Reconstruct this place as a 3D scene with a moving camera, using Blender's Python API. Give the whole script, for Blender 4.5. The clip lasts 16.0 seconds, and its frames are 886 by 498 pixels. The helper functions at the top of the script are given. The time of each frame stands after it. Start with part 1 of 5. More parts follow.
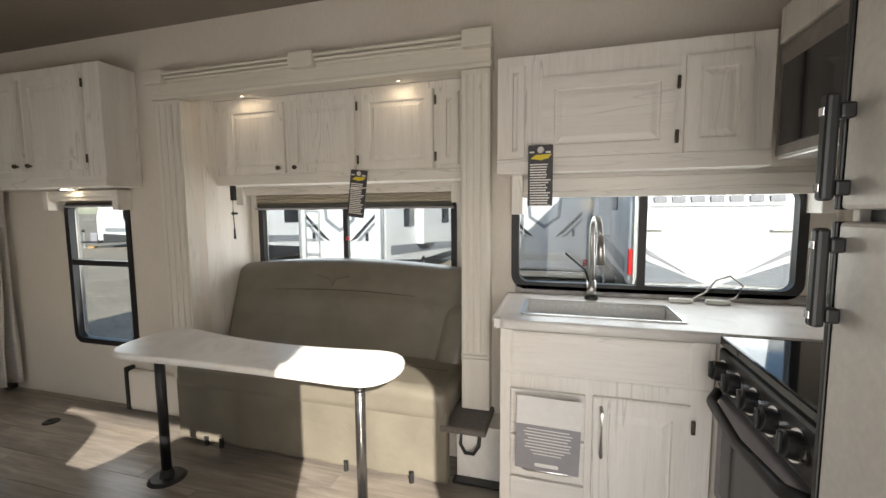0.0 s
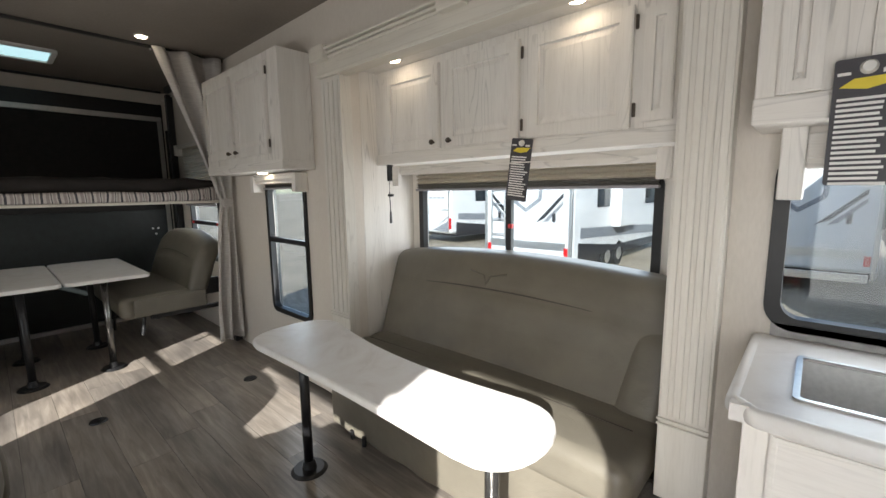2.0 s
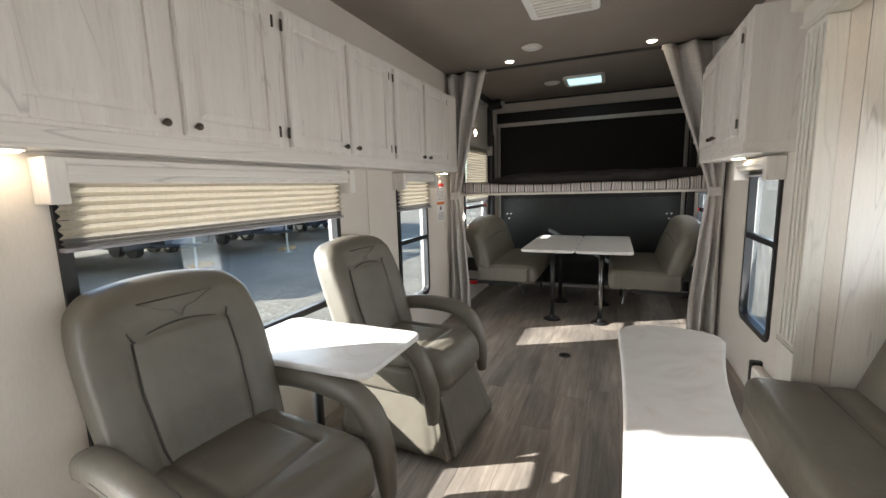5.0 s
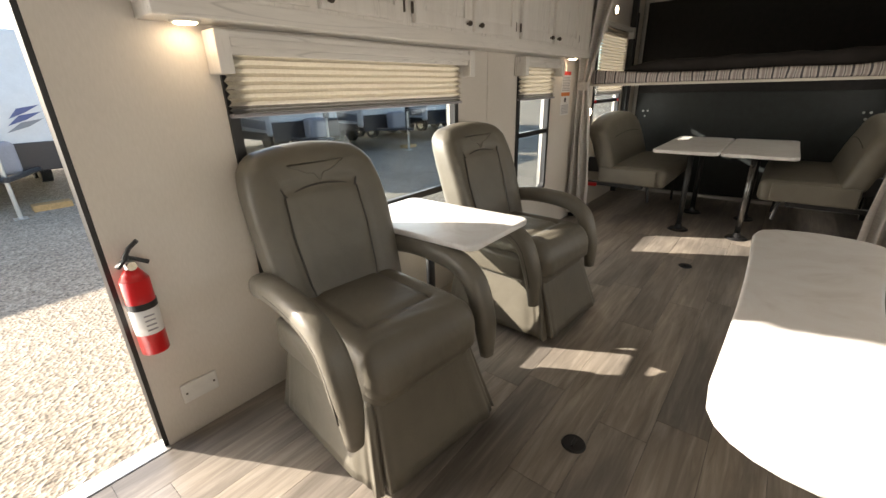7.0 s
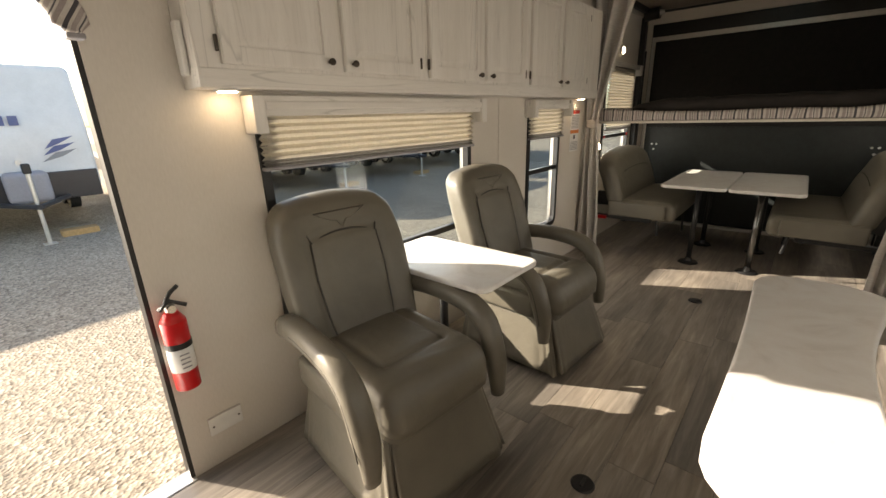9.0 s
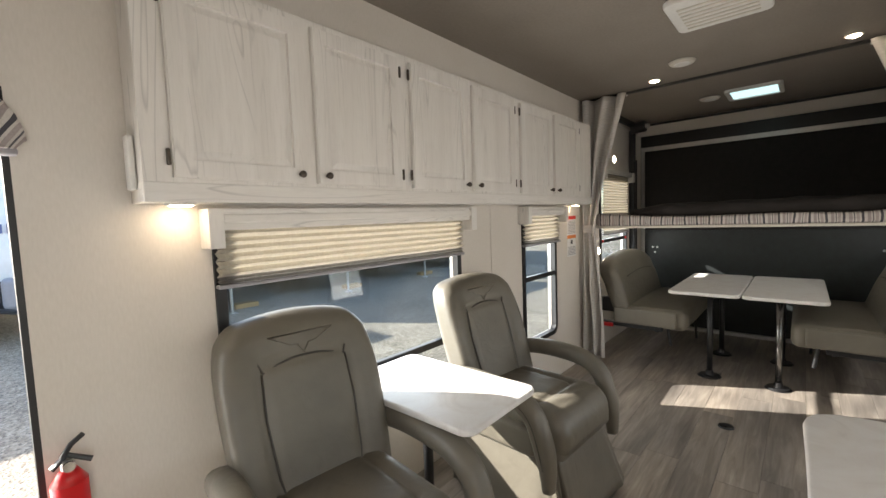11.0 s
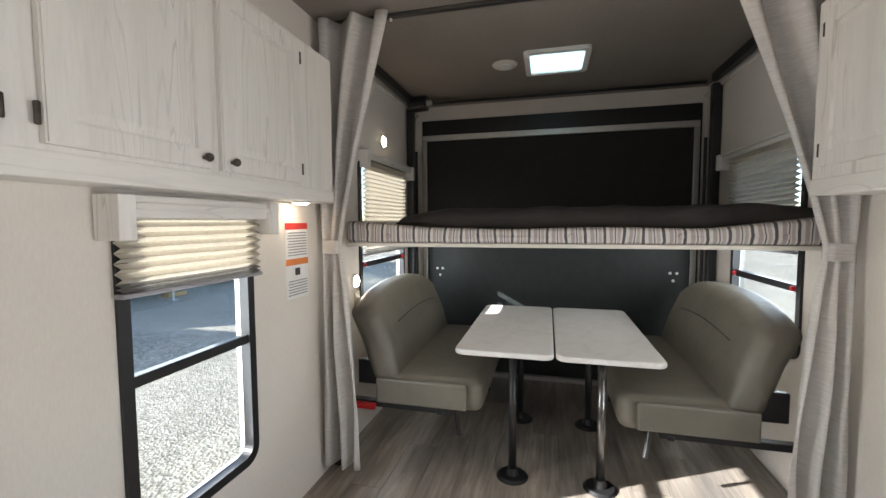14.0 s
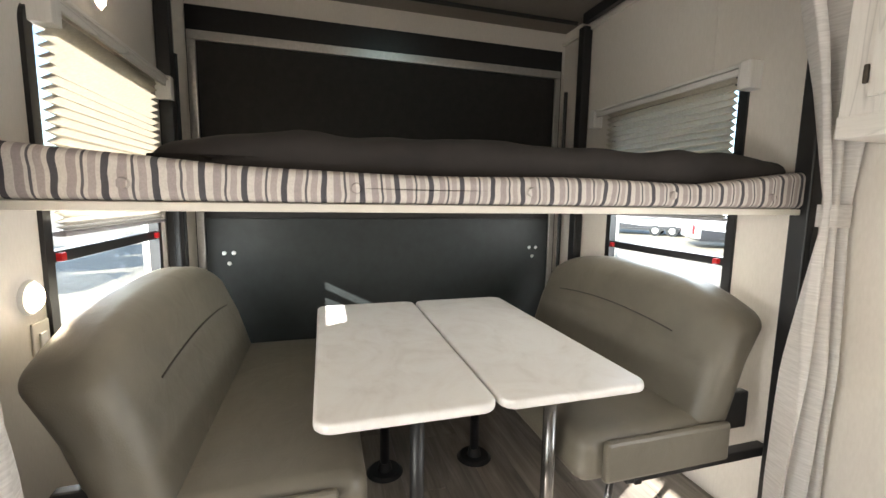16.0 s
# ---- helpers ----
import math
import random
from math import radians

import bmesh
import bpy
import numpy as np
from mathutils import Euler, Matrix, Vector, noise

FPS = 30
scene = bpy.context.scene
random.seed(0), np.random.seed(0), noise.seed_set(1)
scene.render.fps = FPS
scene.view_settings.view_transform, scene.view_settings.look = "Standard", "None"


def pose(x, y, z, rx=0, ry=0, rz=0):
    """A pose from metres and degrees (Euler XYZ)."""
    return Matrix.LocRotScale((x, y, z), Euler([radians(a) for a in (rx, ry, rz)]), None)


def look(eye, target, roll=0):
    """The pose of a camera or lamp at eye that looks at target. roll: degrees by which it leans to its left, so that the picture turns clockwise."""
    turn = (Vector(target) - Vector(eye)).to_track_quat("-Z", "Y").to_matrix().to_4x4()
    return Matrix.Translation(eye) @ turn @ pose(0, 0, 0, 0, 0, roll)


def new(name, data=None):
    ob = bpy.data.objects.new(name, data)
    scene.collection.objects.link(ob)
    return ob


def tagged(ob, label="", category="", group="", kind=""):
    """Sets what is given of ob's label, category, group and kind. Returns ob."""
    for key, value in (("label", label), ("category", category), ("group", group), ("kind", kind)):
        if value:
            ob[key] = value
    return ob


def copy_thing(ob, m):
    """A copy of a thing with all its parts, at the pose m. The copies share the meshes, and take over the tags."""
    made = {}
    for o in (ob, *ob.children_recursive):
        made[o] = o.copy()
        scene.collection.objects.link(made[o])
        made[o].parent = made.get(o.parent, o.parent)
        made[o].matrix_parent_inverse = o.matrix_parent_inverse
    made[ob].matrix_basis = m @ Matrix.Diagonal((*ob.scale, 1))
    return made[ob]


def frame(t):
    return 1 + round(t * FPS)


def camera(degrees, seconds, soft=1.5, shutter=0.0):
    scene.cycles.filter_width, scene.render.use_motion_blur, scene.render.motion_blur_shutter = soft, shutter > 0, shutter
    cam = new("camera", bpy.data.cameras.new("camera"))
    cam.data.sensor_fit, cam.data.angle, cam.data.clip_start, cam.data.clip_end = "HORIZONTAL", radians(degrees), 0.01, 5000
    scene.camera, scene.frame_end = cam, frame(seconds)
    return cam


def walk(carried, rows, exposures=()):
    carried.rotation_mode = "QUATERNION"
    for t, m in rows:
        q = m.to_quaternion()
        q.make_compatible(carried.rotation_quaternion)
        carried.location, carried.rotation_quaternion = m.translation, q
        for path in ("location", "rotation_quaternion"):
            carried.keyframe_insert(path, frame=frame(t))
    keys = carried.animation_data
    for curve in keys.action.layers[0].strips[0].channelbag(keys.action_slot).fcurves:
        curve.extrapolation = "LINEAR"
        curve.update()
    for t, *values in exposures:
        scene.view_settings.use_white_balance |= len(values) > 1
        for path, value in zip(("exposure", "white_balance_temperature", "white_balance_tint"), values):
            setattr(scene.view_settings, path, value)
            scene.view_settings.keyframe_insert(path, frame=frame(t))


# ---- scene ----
cam = camera(94.1, 16.0)
PATH = [
    (0, (0.765, 0.44, 1.297), (0.221, 2.356, 1.115), -0.4),
    (0.5, (0.723, 0.536, 1.294), (0.002, 2.389, 1.073), -0.3),
    (1, (0.68, 0.659, 1.318), (-0.215, 2.43, 1.069), -0.4),
    (1.5, (0.677, 0.839, 1.327), (-0.432, 2.481, 1.058), -0.6),
    (2, (0.629, 1.008, 1.312), (-0.7, 2.477, 1.035), -0.7),
    (2.5, (0.541, 1.18, 1.322), (-0.998, 2.427, 1.047), -0.7),
    (3, (0.502, 1.334, 1.31), (-1.26, 2.241, 1.043), -0.9),
    (3.5, (0.517, 1.436, 1.324), (-1.418, 1.867, 1.053), -1.1),
    (4, (0.598, 1.495, 1.33), (-1.382, 1.405, 1.058), -1.3),
    (4.5, (0.723, 1.563, 1.334), (-1.197, 1.076, 1.056), -1.3),
    (5, (0.802, 1.641, 1.328), (-1.024, 0.88, 1.033), -1.6),
    (5.2, (0.829, 1.665, 1.326), (-0.955, 0.82, 1.007), -1.5),
    (7.3, (0.851, 1.695, 1.237), (-0.565, 0.507, 0.473), -1.8),
    (7.5, (0.847, 1.702, 1.243), (-0.558, 0.514, 0.459), -1.9),
    (8, (0.856, 1.705, 1.281), (-0.546, 0.525, 0.479), -1.7),
    (8.5, (0.877, 1.718, 1.317), (-0.535, 0.514, 0.571), -1.8),
    (9, (0.905, 1.723, 1.356), (-0.536, 0.48, 0.739), -1.7),
    (9.5, (0.927, 1.734, 1.379), (-0.547, 0.451, 0.952), -1.8),
    (9.7, (0.924, 1.734, 1.385), (-0.555, 0.435, 1.032), -1.8),
    (11.8, (0.342, 1.545, 1.385), (-1.184, 0.257, 1.273), -1.4),
    (12, (0.245, 1.508, 1.388), (-1.304, 0.248, 1.271), -1.4),
    (12.5, (-0.043, 1.393, 1.406), (-1.678, 0.249, 1.276), -1.3),
    (13, (-0.393, 1.335, 1.401), (-2.134, 0.36, 1.268), -1.0),
    (13.5, (-0.754, 1.314, 1.385), (-2.602, 0.562, 1.255), -0.7),
    (14, (-1.116, 1.271, 1.364), (-3.05, 0.78, 1.236), -0.3),
    (14.5, (-1.467, 1.199, 1.333), (-3.45, 0.974, 1.202), -0.1),
    (15, (-1.776, 1.067, 1.297), (-3.77, 1.098, 1.136), 0.3),
    (15.5, (-2.016, 0.947, 1.279), (-3.984, 1.229, 1.067), 0.4),
    (16, (-2.156, 0.843, 1.272), (-4.062, 1.399, 1.034), 0.9),
]
EXPOSURES = [(0, 1.35, 6750, 11), (0.5, 1.35, 6350, 10), (1.5, 1.45, 6300, 10), (3, 1.8, 6050, 10), (3.5, 1.85, 6050, 10), (5, 2.0, 6200, 10), (7.5, 1.6, 7250, 12), (9, 1.55, 7600, 12), (9.7, 1.6, 7500, 12), (11.8, 2.2, 6200, 10), (12.5, 2.15, 6200, 10), (14, 2.53, 6050, 10), (15, 2.87, 6400, 10), (16, 3.13, 6450, 10)]
walk(cam, [(t, look(eye, target, roll)) for t, eye, target, roll in PATH], EXPOSURES)

# ---- world, sun, exposure ----
SUN_WAY = Vector((-0.99, 1.90, -1.0))
world = bpy.data.worlds.new("sky")
scene.world = world
world.use_nodes = True
wn = world.node_tree
sky = wn.nodes.new("ShaderNodeTexSky")
sky.sky_type, sky.sun_disc = "NISHITA", False
sky.sun_elevation = math.atan2(1.0, math.hypot(0.99, 1.90))
sky.sun_rotation = math.atan2(0.99, -1.90)
wn.links.new(sky.outputs[0], wn.nodes["Background"].inputs[0])
wn.nodes["Background"].inputs[1].default_value = 0.15
sun = new("sun", bpy.data.lights.new("sun", "SUN"))
sun.data.energy, sun.data.angle, sun.data.color = 5.0, radians(0.5), (1.0, 0.95, 0.87)
sun.rotation_euler = SUN_WAY.to_track_quat("-Z", "Y").to_euler()


def sky_panel(x, y, z, w, h, face, watts):
    """Area lamp added at an opening, standing in for sky light that enters there."""
    ob = new("sky_fill_lamp", bpy.data.lights.new("sky_fill_lamp", "AREA"))
    ob.data.shape, ob.data.size, ob.data.size_y, ob.data.energy = "RECTANGLE", w, h, watts
    ob.data.color = (1.0, 0.965, 0.91)
    ob.matrix_world = look((x, y, z), (x, y + face, z + 0.15))
    return ob


sky_panel(0.98, 0.02, 0.90, 0.68, 1.60, 1, 6.2)
sky_panel(-0.56, 0.02, 0.80, 1.1, 0.65, 1, 4.0)
sky_panel(-2.26, 0.02, 0.80, 0.4, 0.7, 1, 2.4)
sky_panel(-3.95, 0.02, 1.0, 0.6, 0.5, 1, 3.6)
sky_panel(-0.55, 2.99, 1.05, 1.25, 0.4, -1, 3.4)
sky_panel(1.15, 2.53, 1.16, 1.0, 0.36, -1, 3.0)
sky_panel(-2.19, 2.53, 0.9, 0.42, 0.8, -1, 2.4)
sky_panel(-3.8, 2.53, 1.0, 0.6, 0.5, -1, 3.4)

# ---- materials ----


def mat(name, rough=0.5, metal=0.0):
    m = bpy.data.materials.new(name)
    m.use_nodes = True
    b = m.node_tree.nodes["Principled BSDF"]
    b.inputs["Roughness"].default_value, b.inputs["Metallic"].default_value = rough, metal
    return m, m.node_tree, b


def coords(nt, scale, rnd=True):
    tc = nt.nodes.new("ShaderNodeTexCoord")
    mp = nt.nodes.new("ShaderNodeMapping")
    mp.inputs["Scale"].default_value = scale
    nt.links.new(tc.outputs["Object"], mp.inputs["Vector"])
    if rnd:
        oi = nt.nodes.new("ShaderNodeObjectInfo")
        ml = nt.nodes.new("ShaderNodeMath")
        ml.operation = "MULTIPLY"
        ml.inputs[1].default_value = 37.0
        nt.links.new(oi.outputs["Random"], ml.inputs[0])
        nt.links.new(ml.outputs[0], mp.inputs["Location"])
    return mp.outputs[0]


def noise_of(nt, vec, scale, detail=4, rough=0.55, dist=0.0):
    n = nt.nodes.new("ShaderNodeTexNoise")
    n.inputs["Scale"].default_value, n.inputs["Detail"].default_value = scale, detail
    n.inputs["Roughness"].default_value, n.inputs["Distortion"].default_value = rough, dist
    nt.links.new(vec, n.inputs["Vector"])
    return n.outputs["Fac"]


def ramp(nt, fac, stops):
    r = nt.nodes.new("ShaderNodeValToRGB")
    e = r.color_ramp.elements
    while len(e) < len(stops):
        e.new(0.5)
    for el, (p, c) in zip(e, stops):
        el.position, el.color = p, (*c, 1)
    nt.links.new(fac, r.inputs[0])
    return r.outputs[0]


def mixc(nt, a, b, fac, mode="MIX"):
    m = nt.nodes.new("ShaderNodeMix")
    m.data_type, m.blend_type = "RGBA", mode
    if isinstance(fac, float):
        m.inputs[0].default_value = fac
    else:
        nt.links.new(fac, m.inputs[0])
    for sock, v in ((m.inputs[6], a), (m.inputs[7], b)):
        if isinstance(v, tuple):
            sock.default_value = (*v, 1)
        else:
            nt.links.new(v, sock)
    return m.outputs[2]


def bump(nt, b, h, strength=0.2, dist=0.002):
    n = nt.nodes.new("ShaderNodeBump")
    n.inputs["Strength"].default_value, n.inputs["Distance"].default_value = strength, dist
    nt.links.new(h, n.inputs["Height"])
    nt.links.new(n.outputs[0], b.inputs["Normal"])


def simple(name, col, rough=0.5, metal=0.0, var=0.12, scale=30, bmp=0.0, big=3.0):
    """A surface with fine and broad mottling."""
    m, nt, b = mat(name, rough, metal)
    v = coords(nt, (1, 1, 1))
    fine, broad = noise_of(nt, v, scale), noise_of(nt, v, big, 2)
    lo, hi = tuple(c * (1 - var) for c in col), tuple(min(1, c * (1 + var)) for c in col)
    c1 = ramp(nt, fine, [(0.3, lo), (0.7, hi)])
    c2 = ramp(nt, broad, [(0.3, (0.9, 0.9, 0.9)), (0.7, (1, 1, 1))])
    nt.links.new(mixc(nt, c1, c2, 1.0, "MULTIPLY"), b.inputs["Base Color"])
    if bmp:
        bump(nt, b, fine, bmp)
    return m


def wood(name, along, light=(0.76, 0.735, 0.695), dark=(0.50, 0.48, 0.455)):
    """White-washed wood: pale boards with scattered flame-shaped grain along the axis given."""
    m, nt, b = mat(name, 0.5)
    s = {"x": (0.6, 9, 9), "y": (9, 0.6, 9), "z": (9, 9, 0.6)}[along]
    v = coords(nt, s)
    f = noise_of(nt, v, 1.1, 2.0, 0.45, 0.5)
    mul = nt.nodes.new("ShaderNodeMath")
    mul.operation, mul.inputs[1].default_value = "MULTIPLY", 11.0
    nt.links.new(f, mul.inputs[0])
    fr = nt.nodes.new("ShaderNodeMath")
    fr.operation = "FRACT"
    nt.links.new(mul.outputs[0], fr.inputs[0])
    lines = ramp(nt, fr.outputs[0], [(0.0, dark), (0.07, light), (0.86, light), (1.0, dark)])
    patch = noise_of(nt, coords(nt, tuple(c * 0.6 for c in s)), 1.3, 2)
    soft = mixc(nt, light, lines, ramp(nt, patch, [(0.46, (0, 0, 0)), (0.62, (0.75, 0.75, 0.75))]))
    fine = noise_of(nt, v, 16, 6, 0.7)
    grain = ramp(nt, fine, [(0.30, (0.84, 0.83, 0.82)), (0.52, (1, 1, 1))])
    broad = ramp(nt, noise_of(nt, v, 1.5, 2), [(0.3, (0.93, 0.92, 0.91)), (0.7, (1.03, 1.03, 1.03))])
    nt.links.new(mixc(nt, mixc(nt, soft, grain, 0.5, "MULTIPLY"), broad, 1.0, "MULTIPLY"), b.inputs["Base Color"])
    bump(nt, b, fine, 0.10, 0.001)
    return m


def emitter(name, col, strength):
    m, nt, b = mat(name)
    b.inputs["Emission Color"].default_value, b.inputs["Emission Strength"].default_value = (*col, 1), strength
    b.inputs["Base Color"].default_value = (*col, 1)
    return m


WOOD_V, WOOD_H, WOOD_Y = wood("whitewash_wood_upright", "z"), wood("whitewash_wood_level", "x"), wood("whitewash_wood_cross", "y")
PILASTER = wood("pale_trim_wood", "z", (0.70, 0.675, 0.62), (0.56, 0.53, 0.48))
FASCIA = wood("pale_trim_wood_level", "x", (0.68, 0.65, 0.58), (0.56, 0.53, 0.47))


def wall_paper():
    m, nt, b = mat("linen_wall_board", 0.65)
    v = coords(nt, (1, 1, 1), False)
    weave = noise_of(nt, coords(nt, (160, 160, 40), False), 1, 3)
    broad = noise_of(nt, v, 1.6, 3)
    c1 = ramp(nt, weave, [(0.3, (0.665, 0.62, 0.565)), (0.7, (0.71, 0.665, 0.61))])
    c2 = ramp(nt, broad, [(0.3, (0.93, 0.92, 0.90)), (0.7, (1, 1, 1))])
    nt.links.new(mixc(nt, c1, c2, 1.0, "MULTIPLY"), b.inputs["Base Color"])
    bump(nt, b, weave, 0.08, 0.0008)
    return m


def plank_mat():
    m, nt, b = mat("vinyl_plank", 0.30)
    v = coords(nt, (1.2, 14, 14))
    g = noise_of(nt, v, 2.2, 7, 0.65, 0.6)
    br = noise_of(nt, coords(nt, (1.0, 3, 3)), 1.6, 2)
    c = ramp(nt, g, [(0.25, (0.145, 0.129, 0.113)), (0.5, (0.258, 0.234, 0.208)), (0.75, (0.40, 0.367, 0.33))])
    c2 = ramp(nt, br, [(0.3, (0.62, 0.62, 0.63)), (0.7, (1.1, 1.07, 1.03))])
    oi = nt.nodes.new("ShaderNodeObjectInfo")
    c3 = ramp(nt, oi.outputs["Random"], [(0.0, (0.88, 0.87, 0.86)), (0.5, (1.03, 1.01, 0.98)), (1.0, (1.20, 1.16, 1.11))])
    nt.links.new(mixc(nt, mixc(nt, c, c2, 1.0, "MULTIPLY"), c3, 1.0, "MULTIPLY"), b.inputs["Base Color"])
    bump(nt, b, g, 0.15, 0.001)
    return m


def leather(name, col):
    m, nt, b = mat(name, 0.42)
    v = coords(nt, (1, 1, 1))
    vo = nt.nodes.new("ShaderNodeTexVoronoi")
    vo.inputs["Scale"].default_value = 260
    nt.links.new(v, vo.inputs["Vector"])
    broad = noise_of(nt, v, 5, 3)
    c = ramp(nt, broad, [(0.3, tuple(x * 0.86 for x in col)), (0.7, tuple(x * 1.1 for x in col))])
    nt.links.new(c, b.inputs["Base Color"])
    wr = noise_of(nt, coords(nt, (1, 1, 1)), 9, 3, 0.5, 1.5)
    mx = nt.nodes.new("ShaderNodeMath")
    mx.operation = "MULTIPLY_ADD"
    mx.inputs[1].default_value = 0.12
    nt.links.new(vo.outputs["Distance"], mx.inputs[0])
    nt.links.new(wr, mx.inputs[2])
    bump(nt, b, mx.outputs[0], 0.35, 0.008)
    return m


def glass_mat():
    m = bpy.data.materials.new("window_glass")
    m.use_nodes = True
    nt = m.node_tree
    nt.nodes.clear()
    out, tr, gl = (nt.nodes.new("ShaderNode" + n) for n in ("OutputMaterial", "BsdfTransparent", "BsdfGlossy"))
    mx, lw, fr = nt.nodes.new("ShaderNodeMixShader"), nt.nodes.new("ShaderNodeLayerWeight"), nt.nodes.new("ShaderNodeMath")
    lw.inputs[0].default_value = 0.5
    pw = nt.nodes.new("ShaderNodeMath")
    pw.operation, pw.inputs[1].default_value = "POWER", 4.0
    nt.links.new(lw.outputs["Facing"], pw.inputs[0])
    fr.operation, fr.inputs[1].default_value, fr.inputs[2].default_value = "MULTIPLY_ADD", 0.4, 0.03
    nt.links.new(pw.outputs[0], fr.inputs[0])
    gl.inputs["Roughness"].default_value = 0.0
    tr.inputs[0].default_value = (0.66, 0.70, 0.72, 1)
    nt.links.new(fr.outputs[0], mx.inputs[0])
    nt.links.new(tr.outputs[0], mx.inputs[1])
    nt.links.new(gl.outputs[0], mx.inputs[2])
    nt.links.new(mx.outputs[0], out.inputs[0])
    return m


def cloth(name, stops, scale, through_light=0.45, rough=0.9, weave=(90, 90, 12)):
    """A cloth that lets some light through."""
    m, nt, b = mat(name, rough)
    f = noise_of(nt, coords(nt, weave), scale, 4, 0.6)
    c = ramp(nt, f, stops)
    nt.links.new(c, b.inputs["Base Color"])
    bump(nt, b, f, 0.25, 0.002)
    t, mx = nt.nodes.new("ShaderNodeBsdfTranslucent"), nt.nodes.new("ShaderNodeMixShader")
    nt.links.new(c, t.inputs[0])
    mx.inputs[0].default_value = through_light
    nt.links.new(b.outputs[0], mx.inputs[1])
    nt.links.new(t.outputs[0], mx.inputs[2])
    nt.links.new(mx.outputs[0], nt.nodes["Material Output"].inputs[0])
    return m


def marble():
    m, nt, b = mat("marbled_laminate", 0.33)
    v = coords(nt, (1, 1, 1))
    f = noise_of(nt, v, 4, 8, 0.62, 2.2)
    c = ramp(nt, f, [(0.3, (0.60, 0.575, 0.545)), (0.45, (0.675, 0.655, 0.63)), (0.6, (0.71, 0.70, 0.68)), (0.8, (0.65, 0.63, 0.605))])
    nt.links.new(c, b.inputs["Base Color"])
    return m


def stripes(name="striped_ticking", axis=(0.0, 1, 0.0), pitch=0.085):
    """Mattress ticking: a repeating set of bands across the bed's width."""
    m, nt, b = mat(name, 0.85)
    wob = noise_of(nt, coords(nt, (4, 4, 8), False), 1.0, 2)
    d = nt.nodes.new("ShaderNodeVectorMath")
    d.operation = "DOT_PRODUCT"
    d.inputs[1].default_value = axis
    tc = nt.nodes.new("ShaderNodeTexCoord")
    nt.links.new(tc.outputs["Object"], d.inputs[0])
    sc, ad, fr = (nt.nodes.new("ShaderNodeMath") for _ in range(3))
    sc.operation, sc.inputs[1].default_value = "MULTIPLY", 1 / pitch
    nt.links.new(d.outputs["Value"], sc.inputs[0])
    ad.operation, ad.inputs[1].default_value = "MULTIPLY_ADD", 0.35
    nt.links.new(wob, ad.inputs[0])
    nt.links.new(sc.outputs[0], ad.inputs[2])
    fr.operation = "FRACT"
    nt.links.new(ad.outputs[0], fr.inputs[0])
    r = nt.nodes.new("ShaderNodeValToRGB")
    r.color_ramp.interpolation = "CONSTANT"
    bands = [(0, (0.075, 0.072, 0.082)), (0.15, (0.60, 0.56, 0.52)), (0.33, (0.36, 0.31, 0.30)), (0.52, (0.60, 0.56, 0.52)), (0.60, (0.11, 0.105, 0.115)), (0.66, (0.58, 0.54, 0.50)), (0.74, (0.40, 0.35, 0.335)), (0.90, (0.60, 0.56, 0.52))]
    e = r.color_ramp.elements
    while len(e) < len(bands):
        e.new(0.5)
    for el, (p, c) in zip(e, bands):
        el.position, el.color = p, (*c, 1)
    nt.links.new(fr.outputs[0], r.inputs[0])
    weave = ramp(nt, noise_of(nt, coords(nt, (1, 1, 1), False), 260, 3), [(0.3, (0.82, 0.82, 0.82)), (0.7, (1, 1, 1))])
    nt.links.new(mixc(nt, r.outputs[0], weave, 1.0, "MULTIPLY"), b.inputs["Base Color"])
    return m


def gravel():
    m, nt, b = mat("gravel_ground", 0.95)
    v = coords(nt, (1, 1, 1), False)
    vo = nt.nodes.new("ShaderNodeTexVoronoi")
    vo.inputs["Scale"].default_value = 34
    nt.links.new(v, vo.inputs["Vector"])
    st = ramp(nt, vo.outputs["Color"], [(0.1, (0.20, 0.172, 0.134)), (0.5, (0.375, 0.325, 0.257)), (0.9, (0.56, 0.495, 0.40))])
    big = ramp(nt, noise_of(nt, v, 0.5, 5), [(0.3, (0.75, 0.72, 0.68)), (0.7, (1.05, 1.0, 0.94))])
    nt.links.new(mixc(nt, st, big, 1.0, "MULTIPLY"), b.inputs["Base Color"])
    bump(nt, b, vo.outputs["Distance"], 0.7, 0.02)
    return m


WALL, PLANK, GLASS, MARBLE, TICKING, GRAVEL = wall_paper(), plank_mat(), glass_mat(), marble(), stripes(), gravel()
CEIL = simple("taupe_ceiling_board", (0.25, 0.218, 0.187), 0.7, 0, 0.06, 60, 0.1)
CEIL_DARK = simple("dark_strip", (0.03, 0.028, 0.026), 0.5)
LEATHER = leather("taupe_leatherette", (0.140, 0.127, 0.100))
STITCH = simple("stitched_seam", (0.055, 0.049, 0.040), 0.6)
BLACK = simple("black_metal", (0.012, 0.012, 0.013), 0.38, 0.0, 0.2, 40)
PLASTIC = simple("black_plastic", (0.010, 0.010, 0.011), 0.42, 0, 0.2)
STEEL = simple("brushed_steel", (0.55, 0.54, 0.52), 0.3, 1.0, 0.08, 80)
SINK_STEEL = simple("satin_sink_steel", (0.66, 0.655, 0.64), 0.42, 0.7, 0.08, 80)
FRIDGE = simple("stainless_door", (0.55, 0.53, 0.50), 0.38, 0.35, 0.06, 70)
ALU = simple("aluminium_trim", (0.62, 0.61, 0.59), 0.38, 0.9, 0.08, 50)
BRONZE = simple("aged_bronze", (0.10, 0.085, 0.07), 0.38, 0.8, 0.2, 60)
